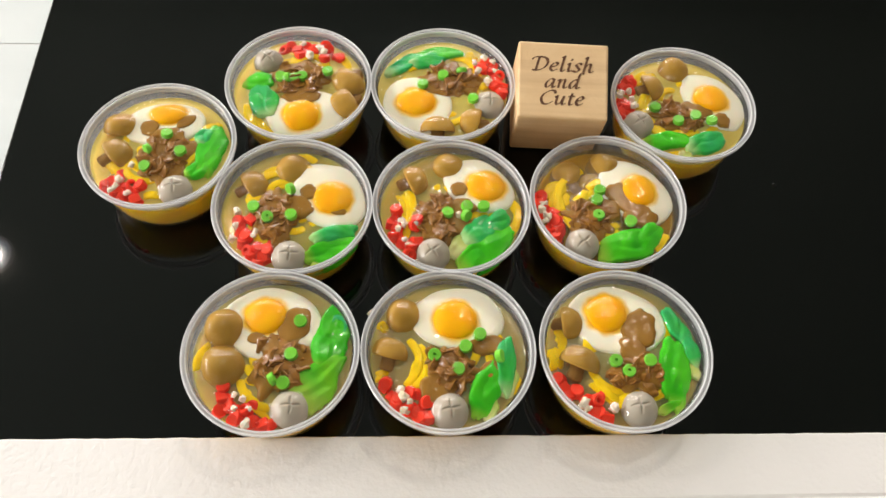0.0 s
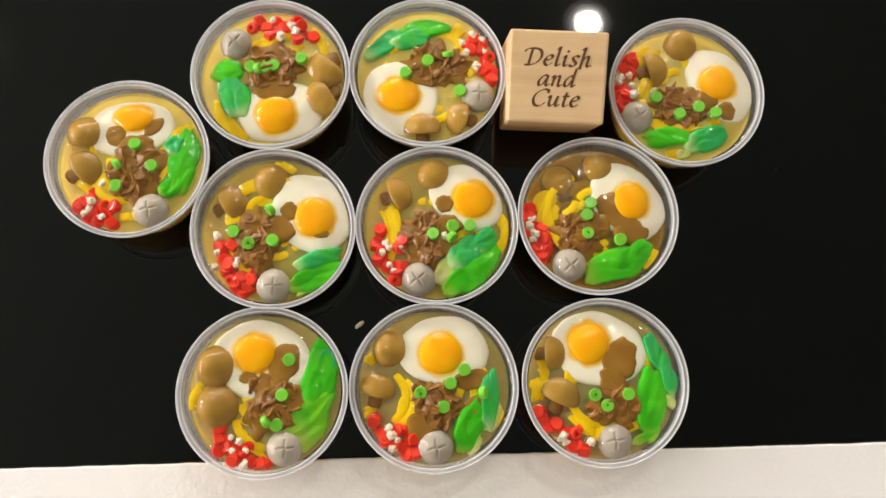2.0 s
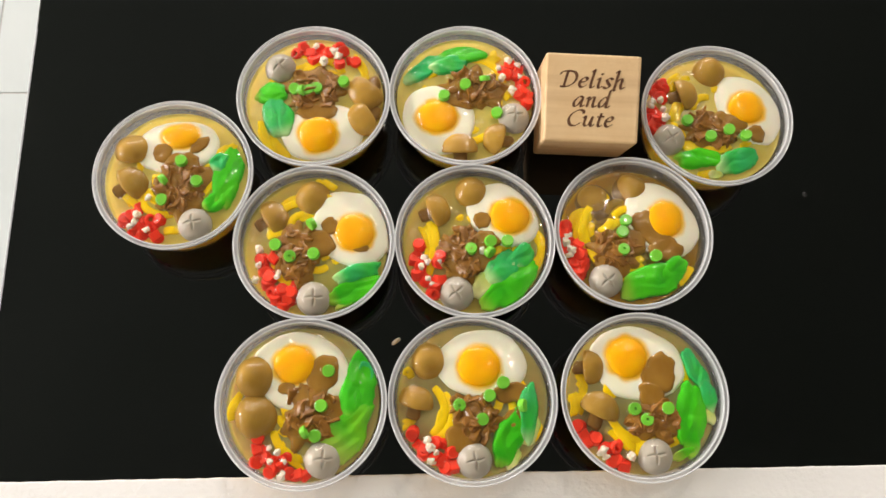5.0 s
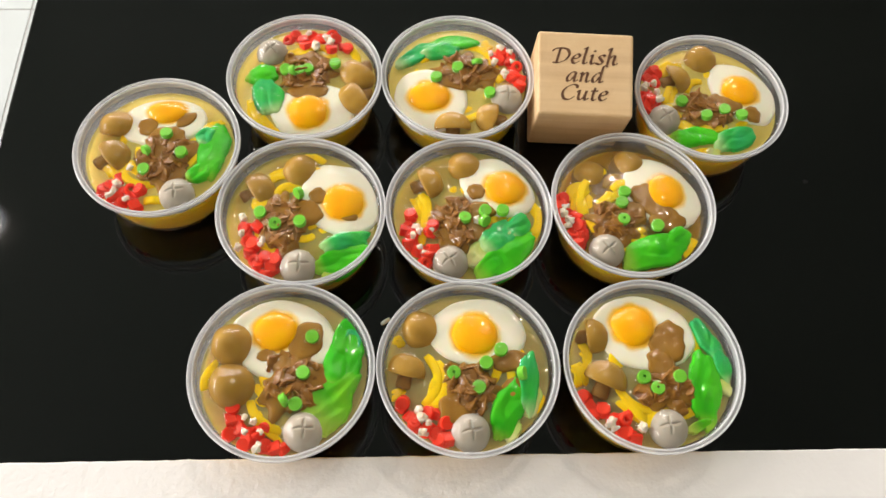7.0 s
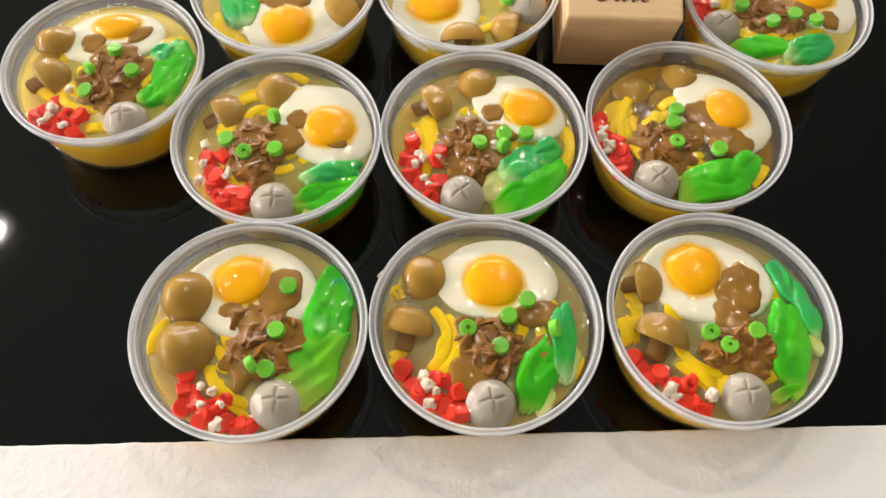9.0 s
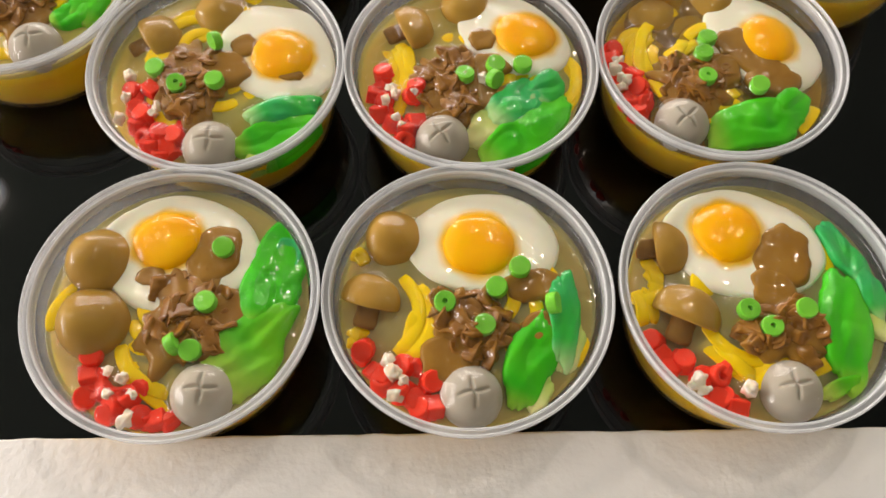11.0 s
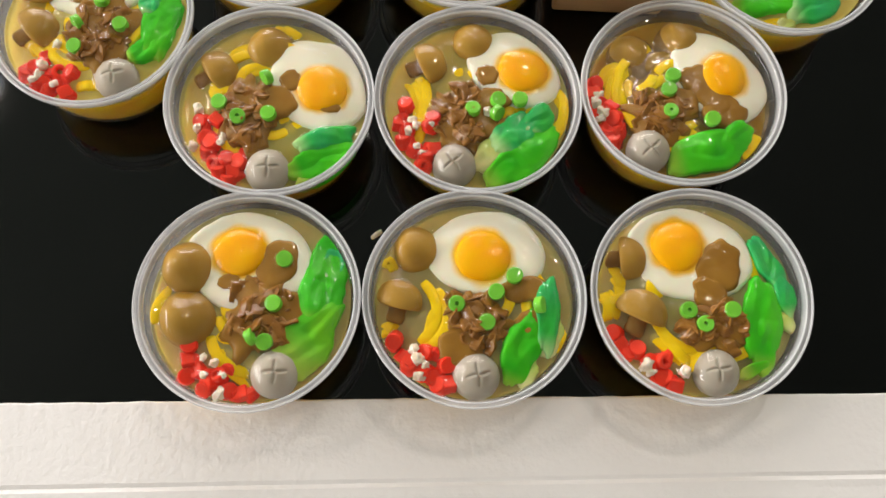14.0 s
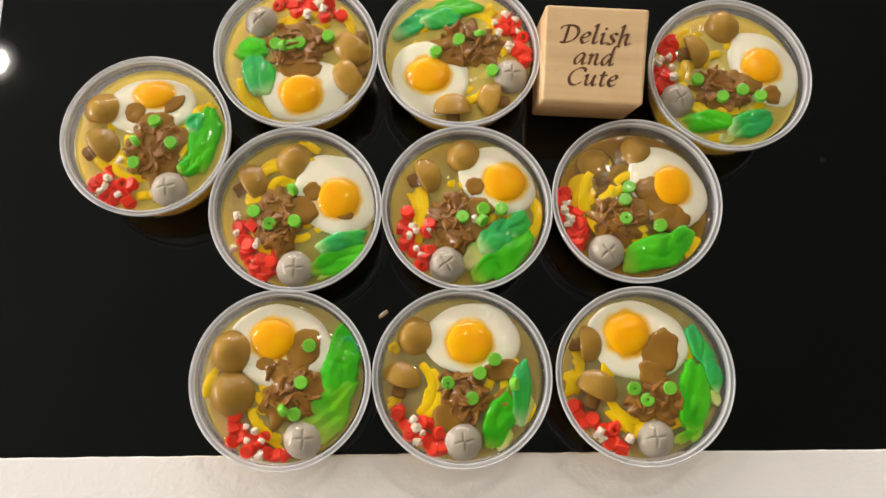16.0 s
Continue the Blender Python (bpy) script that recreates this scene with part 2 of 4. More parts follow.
def sink(x, y):
    """How far the domed filling lies lower towards the wall of its cup."""
    t = min(1.0, max(0.0, (math.hypot(x, y) - 0.020) / 0.014))
    return 0.0022 * t * t * (3 - 2 * t)


def pad(cx, cy, a, b, turn, z, height, power=4.0, amp=0.05, waves=3.0, seed=0.0, skirt=0.004, folds=0.0, torn=0.45, rings=10, seg=56, limit=WALL_R, ribs=0.0):
    """A rounded flat lump with an uneven outline, lying at height z in a cup, kept inside its wall."""
    bm = bmesh.new()
    c, s = math.cos(radians(turn)), math.sin(radians(turn))
    along, edge_at = bm.verts.layers.float.new("along"), bm.verts.layers.float.new("outward")
    loops = []
    for k in range(rings + 2):
        r = min(1.0, (k / rings)) if k else 0.0
        loop = []
        for i in range(seg if k else 1):
            t = 2 * math.pi * i / seg
            wob = 1 + amp * 2 * noise.noise((math.cos(t) * waves / 2 + seed, math.sin(t) * waves / 2, seed * 1.7))
            wob += amp * torn * noise.noise((math.cos(t) * waves * 2.2 + seed, math.sin(t) * waves * 2.2, seed))
            u, v = r * wob * a * math.cos(t), r * wob * b * math.sin(t)
            x, y = cx + c * u - s * v, cy + s * u + c * v
            d = math.hypot(x, y)
            if d > limit:
                x, y = x * limit / d, y * limit / d
            h = height * max(0.0, 1 - r ** power) ** 0.5
            if folds:
                edge = max(0.0, 1 - r ** 3)
                crease = abs(noise.noise((u * 75 + seed, v * 120, seed)))
                h += folds * edge * (0.9 * noise.noise((u * 40 + seed, v * 70, seed)) - 1.6 * max(0.0, 0.22 - crease) + 0.15 * noise.noise((u * 400, v * 400, seed)))
            if ribs:
                h += ribs * (1 - r ** 4) * noise.noise((u * 55 + seed, v * 330 + 0.8 * math.sin(u * 160), seed + 3))
            base = z - sink(x, y)
            vert = bm.verts.new((x, y, base + h if k <= rings else base - skirt))
            vert[along], vert[edge_at] = u / a, r
            loop.append(vert)
        loops.append(loop)
    for p, q in zip(loops, loops[1:]):
        for i in range(seg):
            j = (i + 1) % seg
            quad = list(dict.fromkeys([p[i % len(p)], p[j % len(p)], q[j % len(q)], q[i % len(q)]]))
            if len(quad) > 2:
                bm.faces.new(quad)
    return bm


def lump(rx, ry, rz, amp, freq, seed, sub=3, bend=0.0, blunt=1.0):
    bm = bmesh.new()
    bmesh.ops.create_icosphere(bm, subdivisions=sub, radius=1)
    for v in bm.verts:
        n = noise.noise(Vector((v.co.x, v.co.y, v.co.z)) * freq + Vector((seed * 3.1, seed, -seed)))
        q = Vector([math.copysign(abs(c) ** blunt, c) for c in v.co]) if blunt != 1 else v.co
        p = q * (1 + amp * n)
        v.co = (p.x * rx, p.y * ry + bend * rx * (p.x ** 2), p.z * rz)
    return bm


def squared(c):
    return math.copysign(abs(c) ** 0.45, c)


def tube(points, wide, tall, sides=10):
    bm = bmesh.new()
    loops = []
    n = len(points)
    for k, p in enumerate(points):
        d = points[min(k + 1, n - 1)] - points[max(k - 1, 0)]
        side = Vector((-d.y, d.x, 0)).normalized()
        end = 0.8 if k in (0, n - 1) else 1.0
        loops.append([bm.verts.new(p + side * wide * end * squared(math.cos(t)) + Vector((0, 0, tall * end * squared(math.sin(t))))) for t in [2 * math.pi * i / sides for i in range(sides)]])
    for a, b in zip(loops, loops[1:]):
        for i in range(sides):
            bm.faces.new([a[i], a[(i + 1) % sides], b[(i + 1) % sides], b[i]])
    bm.faces.new(loops[0])
    bm.faces.new(loops[-1])
    return bm


# ---- room and table ----
def structure(name, bm, material, label, category, smooth=False):
    return tagged(new(name, mesh_of(name, bm, material, smooth)), label, category, kind="structure")


structure("ceiling", box(4.4, 4.2, 0.1, 0, CEILING, -0.2, 0.4), DIM_CEILING, "plain ceiling, darkened grey-green so the glass reflects it dimly", "ceiling")
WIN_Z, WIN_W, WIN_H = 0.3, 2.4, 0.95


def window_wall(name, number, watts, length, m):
    """A wall along local x with one wide unseen window and its area lamp, whose outside is local +y; m puts it into its
    place.
    """
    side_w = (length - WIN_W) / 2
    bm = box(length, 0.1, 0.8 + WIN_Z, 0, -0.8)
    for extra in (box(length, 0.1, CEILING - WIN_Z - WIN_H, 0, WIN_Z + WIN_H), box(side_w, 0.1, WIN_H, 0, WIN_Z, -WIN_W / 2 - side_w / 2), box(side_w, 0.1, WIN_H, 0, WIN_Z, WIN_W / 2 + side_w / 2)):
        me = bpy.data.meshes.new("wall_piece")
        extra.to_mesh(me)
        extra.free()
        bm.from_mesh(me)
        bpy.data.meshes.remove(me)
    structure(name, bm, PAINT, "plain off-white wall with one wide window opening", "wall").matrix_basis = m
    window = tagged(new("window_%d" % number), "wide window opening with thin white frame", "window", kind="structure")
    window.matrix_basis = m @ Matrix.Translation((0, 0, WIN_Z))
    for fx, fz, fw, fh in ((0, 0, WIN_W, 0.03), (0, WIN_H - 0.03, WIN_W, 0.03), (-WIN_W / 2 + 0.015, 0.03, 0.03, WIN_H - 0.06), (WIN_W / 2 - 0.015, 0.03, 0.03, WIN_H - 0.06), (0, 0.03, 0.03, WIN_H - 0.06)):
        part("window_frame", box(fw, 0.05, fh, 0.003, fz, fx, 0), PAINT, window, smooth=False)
    # area lamp filling the unseen opening with soft light
    window_lamp = bpy.data.lights.new("window_daylight", "AREA")
    window_lamp.shape, window_lamp.size, window_lamp.size_y, window_lamp.energy, window_lamp.color = "RECTANGLE", WIN_W - 0.06, WIN_H - 0.06, watts, (0.95, 0.98, 1.0)
    new("window_daylight", window_lamp).matrix_basis = m @ look((0, 0.04, WIN_Z + WIN_H / 2), (0, -2, WIN_Z + WIN_H / 2))


# north window is added, out of view, for soft light and far-edge highlights
window_wall("wall_north", 1, UNSEEN_WINDOW_WATTS["north"], 4.4, Matrix.Translation((-0.2, 2.45, 0)))
window_wall("wall_west", 2, UNSEEN_WINDOW_WATTS["west"], 4.0, Matrix.Translation((-2.35, 0.4, 0)) @ Matrix.Rotation(math.pi / 2, 4, "Z"))
# south and east walls are unseen, darkened to shade fronts and right side
structure("wall_south", box(4.4, 0.1, 2.6, 0, -0.8, -0.2, -1.65), LOW_BOUNCE_PAINT, "plain unseen wall, darkened to taupe to cut bounce light", "wall")
structure("wall_east", box(0.1, 4.0, 2.6, 0, -0.8, 1.95, 0.4), LOW_BOUNCE_PAINT, "plain unseen wall, darkened to taupe to cut bounce light", "wall")

# white floor tiles far below the table top
FLOOR_Z, PITCH, SEAM_X, SEAM_Y = -0.8, 0.385, -0.700, 0.700
floor = structure("floor", box(4.4, 4.2, 0.1, 0, FLOOR_Z - 0.1015, -0.2, 0.4), GROUT, "glossy white floor tiles with thin grey joints", "floor")
tile_mesh = mesh_of("tile", box(PITCH - 0.003, PITCH - 0.003, 0.008, 0.0008, -0.008), TILE, False)
for i in range(-5, 7):
    for j in range(-6, 5):
        px, py = SEAM_X + PITCH * (i + 0.5), SEAM_Y + PITCH * (j + 0.5)
        if -2.4 < px < 1.98 and -1.7 < py < 2.45:
            piece("tile", tile_mesh, floor, Matrix.Translation((px, py, FLOOR_Z)))

table = tagged(new("glass_table"), "table with glossy black glass top over white floor tiles", "table")
TABLE_X, TABLE_Y, TABLE_W, TABLE_D = 0.4235, 0.10, 1.30, 0.86
part("tabletop", box(TABLE_W, TABLE_D, 0.012, 0.0012, -0.012, TABLE_X, TABLE_Y), GLASS, table, "glossy black glass top", False)
for sx in (-1, 1):
    for sy in (-1, 1):
        part("leg", box(0.045, 0.045, -0.012 - FLOOR_Z, 0.004, FLOOR_Z, TABLE_X + sx * (TABLE_W / 2 - 0.12), TABLE_Y + sy * (TABLE_D / 2 - 0.10)), LEG_METAL, table, "plain dark metal leg", False)

# strip of white foam in front of the cups, its far edge slightly crumbly
bm = bmesh.new()
N = 260
X0, X1, FOAM_Y, FOAM_Z = -0.30, 0.55, 0.0888, 0.0075
prev = None
for i in range(N + 1):
    x = X0 + (X1 - X0) * i / N
    crumb = 0.00035 * noise.noise((x * 180, 0.3, 2)) + 0.0006 * max(0, noise.noise((x * 60, 5.0, 1)) - 0.25)
    y = FOAM_Y - 0.003 * x + crumb
    row = [bm.verts.new(p) for p in ((x, y - 0.0002, 0.0), (x, y, FOAM_Z - 0.0007), (x, y - 0.0006, FOAM_Z + 0.3 * crumb), (x, 0.0622, FOAM_Z), (x, 0.0608, FOAM_Z - 0.0007), (x, 0.0594, FOAM_Z + 0.0002), (x, 0.057, FOAM_Z), (x, -0.06, FOAM_Z), (x, -0.0615, FOAM_Z - 0.001), (x, -0.0615, 0.0))]
    if prev:
        for k in range(9):
            bm.faces.new([prev[k], prev[k + 1], row[k + 1], row[k]])
        bm.faces.new([prev[9], prev[0], row[0], row[9]])
    else:
        bm.faces.new(row)
    prev = row
bm.faces.new(prev)
board = new("foam_board", mesh_of("foam_board", bm, FOAM, False))
tagged(board, "white foam board with beaded surface lying on black glass", "foam board")


def ceiling_lamp(x, y):
    lamp = tagged(new("ceiling_lamp"), "round recessed ceiling downlight with metal ring, lit", "lamp", "ceiling downlights")
    lamp.location = (x, y, CEILING)
    part("trim_ring", spin([(0.063, -0.001), (0.063, -0.006), (0.067, -0.008), (0.073, -0.003), (0.073, -0.001)], 48, True), METAL, lamp)
    part("diffuser", spin([(0.037, -0.001), (0.038, -0.006), (0.061, -0.003), (0.062, -0.001)], 48, True), GLOW_RING, lamp, "pale blue reflector ring, lit look put in as glow")
    data = bpy.data.lights.new("lamp_light", "AREA")
    data.shape, data.size, data.energy, data.color = "DISK", 0.070, LAMP_WATTS, (1.0, 0.94, 0.84)
    glow = new("lamp_light", data)
    glow.parent = lamp
    glow.location = (0, 0, -0.004)


for lx, ly in LAMPS:
    ceiling_lamp(lx, ly)

# ---- wooden block ----
BW, BD, BH = 0.046, 0.0425, 0.038
block = tagged(new("wooden_block"), "pale pine block with burnt lettering, tipped between cup rims", "wooden block")
block.matrix_basis = pose(0.0603, 0.2470, 0.0004, 13.0, 0, -3.2)
bm = box(BW, BD, BH, 0.0012, 0, 0, BD / 2, 3)
for v in bm.verts:
    if v.co.x > BW / 2 - 0.002 and v.co.y < 0.002:
        v.co.x -= 0.0012
part("block_body", bm, PINE, block, smooth=False)


LETTERS = {  # pen strokes with x-height 1, and the room that a letter takes
    "D": (1.45, [(0.42, 1.5), (0.42, 0.8), (0.42, 0.04)], [(-0.12, 1.2), (0.05, 1.46), (0.5, 1.56), (1.0, 1.42), (1.22, 0.9), (1.05, 0.35), (0.6, 0.04), (0.12, 0.03)]),
    "e": (0.76, [(0.12, 0.48), (0.48, 0.60), (0.60, 0.84), (0.42, 0.99), (0.16, 0.74), (0.10, 0.34), (0.32, 0.03), (0.68, 0.26)]),
    "l": (0.60, [(0.02, 1.5), (0.22, 1.74), (0.22, 1.4), (0.22, 0.25), (0.34, 0.03), (0.56, 0.22)]),
    "i": (0.58, [(0.0, 0.78), (0.18, 0.97), (0.20, 0.7), (0.20, 0.22), (0.32, 0.03), (0.54, 0.22)], [(0.20, 1.40), (0.36, 1.34)]),
    "s": (0.70, [(0.62, 0.86), (0.42, 1.0), (0.17, 0.82), (0.30, 0.56), (0.50, 0.28), (0.32, 0.02), (0.0, 0.12)]),
    "h": (1.00, [(0.0, 1.5), (0.2, 1.74), (0.2, 1.2), (0.2, 0.0)], [(0.2, 0.55), (0.42, 0.92), (0.62, 0.90), (0.62, 0.25), (0.74, 0.03), (0.98, 0.22)]),
    "a": (1.00, [(0.70, 0.94), (0.40, 0.98), (0.10, 0.5), (0.18, 0.06), (0.42, 0.16), (0.68, 0.75)], [(0.70, 0.98), (0.68, 0.25), (0.78, 0.03), (1.0, 0.22)]),
    "n": (1.02, [(0.0, 0.78), (0.18, 0.97), (0.2, 0.7), (0.2, 0.0)], [(0.2, 0.55), (0.42, 0.92), (0.62, 0.90), (0.62, 0.25), (0.74, 0.03), (0.98, 0.22)]),
    "d": (1.10, [(0.70, 0.94), (0.40, 0.98), (0.10, 0.5), (0.18, 0.06), (0.42, 0.16), (0.68, 0.75)], [(1.05, 1.70), (0.82, 1.76), (0.70, 1.5), (0.68, 0.25), (0.78, 0.03), (1.0, 0.22)]),
    "C": (1.20, [(1.12, 1.20), (1.08, 1.45), (0.75, 1.55), (0.30, 1.2), (0.13, 0.65), (0.35, 0.10), (0.75, 0.03), (1.10, 0.34)]),
    "u": (1.02, [(0.0, 0.78), (0.16, 0.97), (0.18, 0.6), (0.20, 0.2), (0.36, 0.04), (0.58, 0.3), (0.68, 0.8)], [(0.70, 0.98), (0.68, 0.25), (0.78, 0.03), (1.0, 0.22)]),
    "t": (0.66, [(0.28, 1.32), (0.24, 0.8), (0.24, 0.22), (0.36, 0.03), (0.60, 0.20)], [(0.02, 0.95), (0.56, 0.99)]),
}


def pen_stroke(bm, points, nib, z):
    """A flat band along a smooth line, as wide as a slanted broad pen draws it."""
    ps = [Vector(p) for p in points]
    ps = [2 * ps[0] - ps[1], *ps, 2 * ps[-1] - ps[-2]]
    line = []
    for a, b, c, d in zip(ps, ps[1:], ps[2:], ps[3:]):
        for k in range(7):
            t = k / 7
            line.append(0.5 * (2 * b + (c - a) * t + (2 * a - 5 * b + 4 * c - d) * t * t + (3 * b - a - 3 * c + d) * t ** 3))
    line.append(ps[-2])
    prev = None
    for k, p in enumerate(line):
        way = (line[min(k + 1, len(line) - 1)] - line[max(k - 1, 0)]).normalized()
        half = 0.034 + 0.5 * abs(way.x * nib.y - way.y * nib.x)
        side = Vector((-way.y, way.x)) * half
        row = [bm.verts.new((*(p + side), z)), bm.verts.new((*(p - side), z))]
        if prev:
            bm.faces.new([prev[0], prev[1], row[1], row[0]])
        prev = row


def lettering(text, cx, base, x_height, width):
    bm = bmesh.new()
    nib = Vector((math.cos(radians(38)), math.sin(radians(38)))) * 0.165
    at, level = 0.0, 0
    for letter in text:
        room, *strokes = LETTERS[letter]
        for stroke in strokes:
            level += 1
            pen_stroke(bm, [(x + at, y) for x, y in stroke], nib, level * 0.004)
        at += room
    for v in bm.verts:
        v.co = Vector((v.co.x + 0.22 * v.co.y, v.co.y, v.co.z))
    xs = [v.co.x for v in bm.verts]
    k, mid = width / (max(xs) - min(xs)), (max(xs) + min(xs)) / 2
    for v in bm.verts:
        v.co = Vector(((v.co.x - mid) * k, v.co.y * x_height, v.co.z * x_height))
    me = mesh_of("lettering", bm, INK, False)
    piece("lettering", me, block, Matrix.Translation((cx, base, BH + 0.00005)), "dark burnt italic lettering")


lettering("Delish", -0.0006, BD * 0.612, 0.0050, 0.0315)
lettering("and", 0.0004, BD * 0.392, 0.0050, 0.0205)
lettering("Cute", -0.0008, BD * 0.175, 0.0050, 0.0225)

# ---- round sticker and marks on the glass ----
sticker = tagged(new("sticker"), "cream round sticker with white pointed tail on black glass", "sticker")
sticker.location = (0.2625, 0.170, 0)
part("disc", spin([(0, 0.0006), (0.0285, 0.0006), (0.029, 0.0003), (0.029, 0.0001), (0, 0.0001)], 64), STICKER_CREAM, sticker, smooth=False)
bm = bmesh.new()
tail = [(-0.0382, -0.0440), (-0.026, -0.0290), (-0.012, -0.0310), (-0.010, -0.0415)]
top = [bm.verts.new((x, y, 0.0004)) for x, y in tail]
low = [bm.verts.new((x, y, 0.0001)) for x, y in tail]
bm.faces.new(top)
bm.faces.new(low)
for i in range(4):
    bm.faces.new([top[i], top[(i + 1) % 4], low[(i + 1) % 4], low[i]])
part("tail", bm, STICKER_WHITE, sticker, "white pointed tail", False)
part("print_bar", box(0.0022, 0.0008, 0.0002, 0, 0.00045, -0.0335, -0.0416), STICKER_GREY, sticker, "small grey print bar", False)
part("print_bar", box(0.0018, 0.0020, 0.0002, 0, 0.00045, -0.0275, -0.0400), STICKER_GREY, sticker, "small grey print bar", False)

crumb_ob = tagged(new("plastic_scrap"), "small clear plastic sliver lying on black glass", "scrap")
crumb_ob.matrix_basis = pose(-0.0345, 0.151, 0.0006, 0, 0, 38)
part("sliver", lump(0.0030, 0.0009, 0.0005, 0.5, 1.2, 4, 3), GARLIC, crumb_ob)
drop = tagged(new("water_drop"), "tiny clear drop on black glass", "drop")
drop.location = (0.1779, 0.2246, 0)
part("drop_body", spin([(0, 0.0008), (0.0008, 0.0006), (0.0014, 0.0001), (0.0014, 0.0)], 20), clear("drop_water", (0.02, 0.02, 0.02), 0.85, 0.05), drop)

# ---- noodle cups ----
MM = 0.001
wall_mesh = mesh_of("cup_wall", spin([(0, 0.0012), (0.0255, 0.0012), (0.0262, 0.0002), (0.0282, 0.0002), (0.0298, 0.0014), (0.0314, 0.0050), (0.0327, 0.0102), (0.0338, 0.0170), (0.0345, 0.0240), (0.0350, 0.0272),
                                      (0.0346, 0.0274), (0.0341, 0.0240), (0.0334, 0.0170), (0.0323, 0.0104), (0.0310, 0.0054), (0.0294, 0.0020), (0.0280, 0.0012)], 96), PLASTIC)
flange_mesh = mesh_of("flange", spin([(0.0347, 0.0268), (0.0351, 0.0284), (0.0353, 0.0290), (0.0369, 0.0290), (0.0373, 0.0287), (0.0373, 0.0277), (0.0371, 0.0277), (0.0370, 0.0286), (0.0354, 0.0286), (0.0351, 0.0268)], 128, True), FLANGE)


def bead(radius, z, thick, tall):
    return spin([(radius + thick * math.cos(t), z + tall * math.sin(t)) for t in [2 * math.pi * k / 10 for k in range(10)]], 128, True)


rim_mesh = mesh_of("rim", bead(0.0371, 0.0298, 0.0004, 0.0007), RIM)
lip_mesh = mesh_of("inner_lip", bead(0.0354, 0.0293, 0.00034, 0.0007), RIM)
broth_mesh = mesh_of("broth", spin([(0, 0.0016), (0.0276, 0.0016), (0.0291, 0.0024), (0.0307, 0.0056), (0.0320, 0.0106), (0.0330, 0.0168), (0.0334, 0.0205), (0.0315, 0.0210), (0.018, 0.0212), (0, 0.0214)], 64), BROTH)
gel_bm = spin([(0.0334, 0.0207), (0.0337, 0.0226), (0.0338, 0.0233), (0.0334, 0.0252)] + [(0.0325 - 0.0025 * k, 0.0252 + 0.00003 * k) for k in range(13)] + [(0, 0.0256)], 72)
for v in gel_bm.verts:
    if v.co.z > 0.025:
        v.co.z += 0.0004 * noise.noise(v.co * 120) - sink(v.co.x, v.co.y)
gel_mesh = mesh_of("gel", gel_bm, None)
FILM = clear("clear_gel", (0.45, 0.38, 0.15), 0.995, 0.5, 0.0011, 210, (1.0, 0.985, 0.93), bump_detail=1.2, gloss=0.034, gloss_rough=0.08, gloss_edge=0.28)
disc_mesh = mesh_of("scallion", spin([(0, 0.0013), (0.0025, 0.0013), (0.0027, 0.0012), (0.0028, 0.0009), (0.0028, -0.0011), (0.0026, -0.0014), (0, -0.0014)], 28), SCALLION, False)
ring_mesh = mesh_of("scallion", spin([(0.0012, 0.0009), (0.0015, 0.0012), (0.0023, 0.0012), (0.0027, 0.0009), (0.0028, -0.0008), (0.0024, -0.0014), (0.0014, -0.0014), (0.0012, -0.0008)], 28, True), SCALLION)
pit_mesh = mesh_of("scallion", spin([(0, 0.0002), (0.0006, 0.0003), (0.0007, 0.0013), (0.0025, 0.0013), (0.0027, 0.0012), (0.0028, 0.0009), (0.0028, -0.0011), (0.0026, -0.0014), (0, -0.0014)], 28), SCALLION, False)
chili_meshes = [
    mesh_of("chili_piece", spin([(0, 0.0021), (0.0021, 0.0021), (0.0024, 0.0020), (0.0026, 0.0016), (0.0027, -0.0018), (0.0024, -0.0022), (0, -0.0022)], 11), CHILI, False),
    mesh_of("chili_piece", spin([(0.0010, 0.0015), (0.0013, 0.0019), (0.0022, 0.0019), (0.0026, 0.0014), (0.0027, -0.0016), (0.0022, -0.0021), (0.0013, -0.0021), (0.0010, -0.0015)], 14, True), CHILI),
    mesh_of("chili_piece", box(0.0046, 0.0040, 0.0036, 0.0005, -0.0018), CHILI, False),
]
garlic_meshes = [mesh_of("garlic_bit", lump(0.0019, 0.0014, 0.0013, 0.6, 1.3, s, 3, 0, 0.75), GARLIC, True) for s in (1, 2, 3)]


def meat_ribbon(seed):
    """A torn, curled strip with a wavy run and an uneven width."""
    length, turn = 0.0085 + 0.0008 * (seed % 3), 0.0
    p, pts = Vector((-length / 2, 0, 0)), []
    for k in range(12):
        turn += 0.42 * noise.noise((k * 0.45, seed * 2.3, 1.0))
        p = p + Vector((math.cos(turn), math.sin(turn), 0)) * length / 12
        pts.append(p + Vector((0, 0, 0.0011 * noise.noise((k * 0.35, seed * 1.7, 7.0)))))
    bm = tube(pts, 0.0014 + 0.00025 * (seed % 4), 0.0007, 12)
    for v in bm.verts:
        v.co += 0.0006 * noise.noise_vector(v.co * 330 + Vector((seed, 0, 0)))
        v.co.z += v.co.y * 0.35 * math.sin(v.co.x * 500 + seed)
    return mesh_of("meat_shred", bm, MEAT)


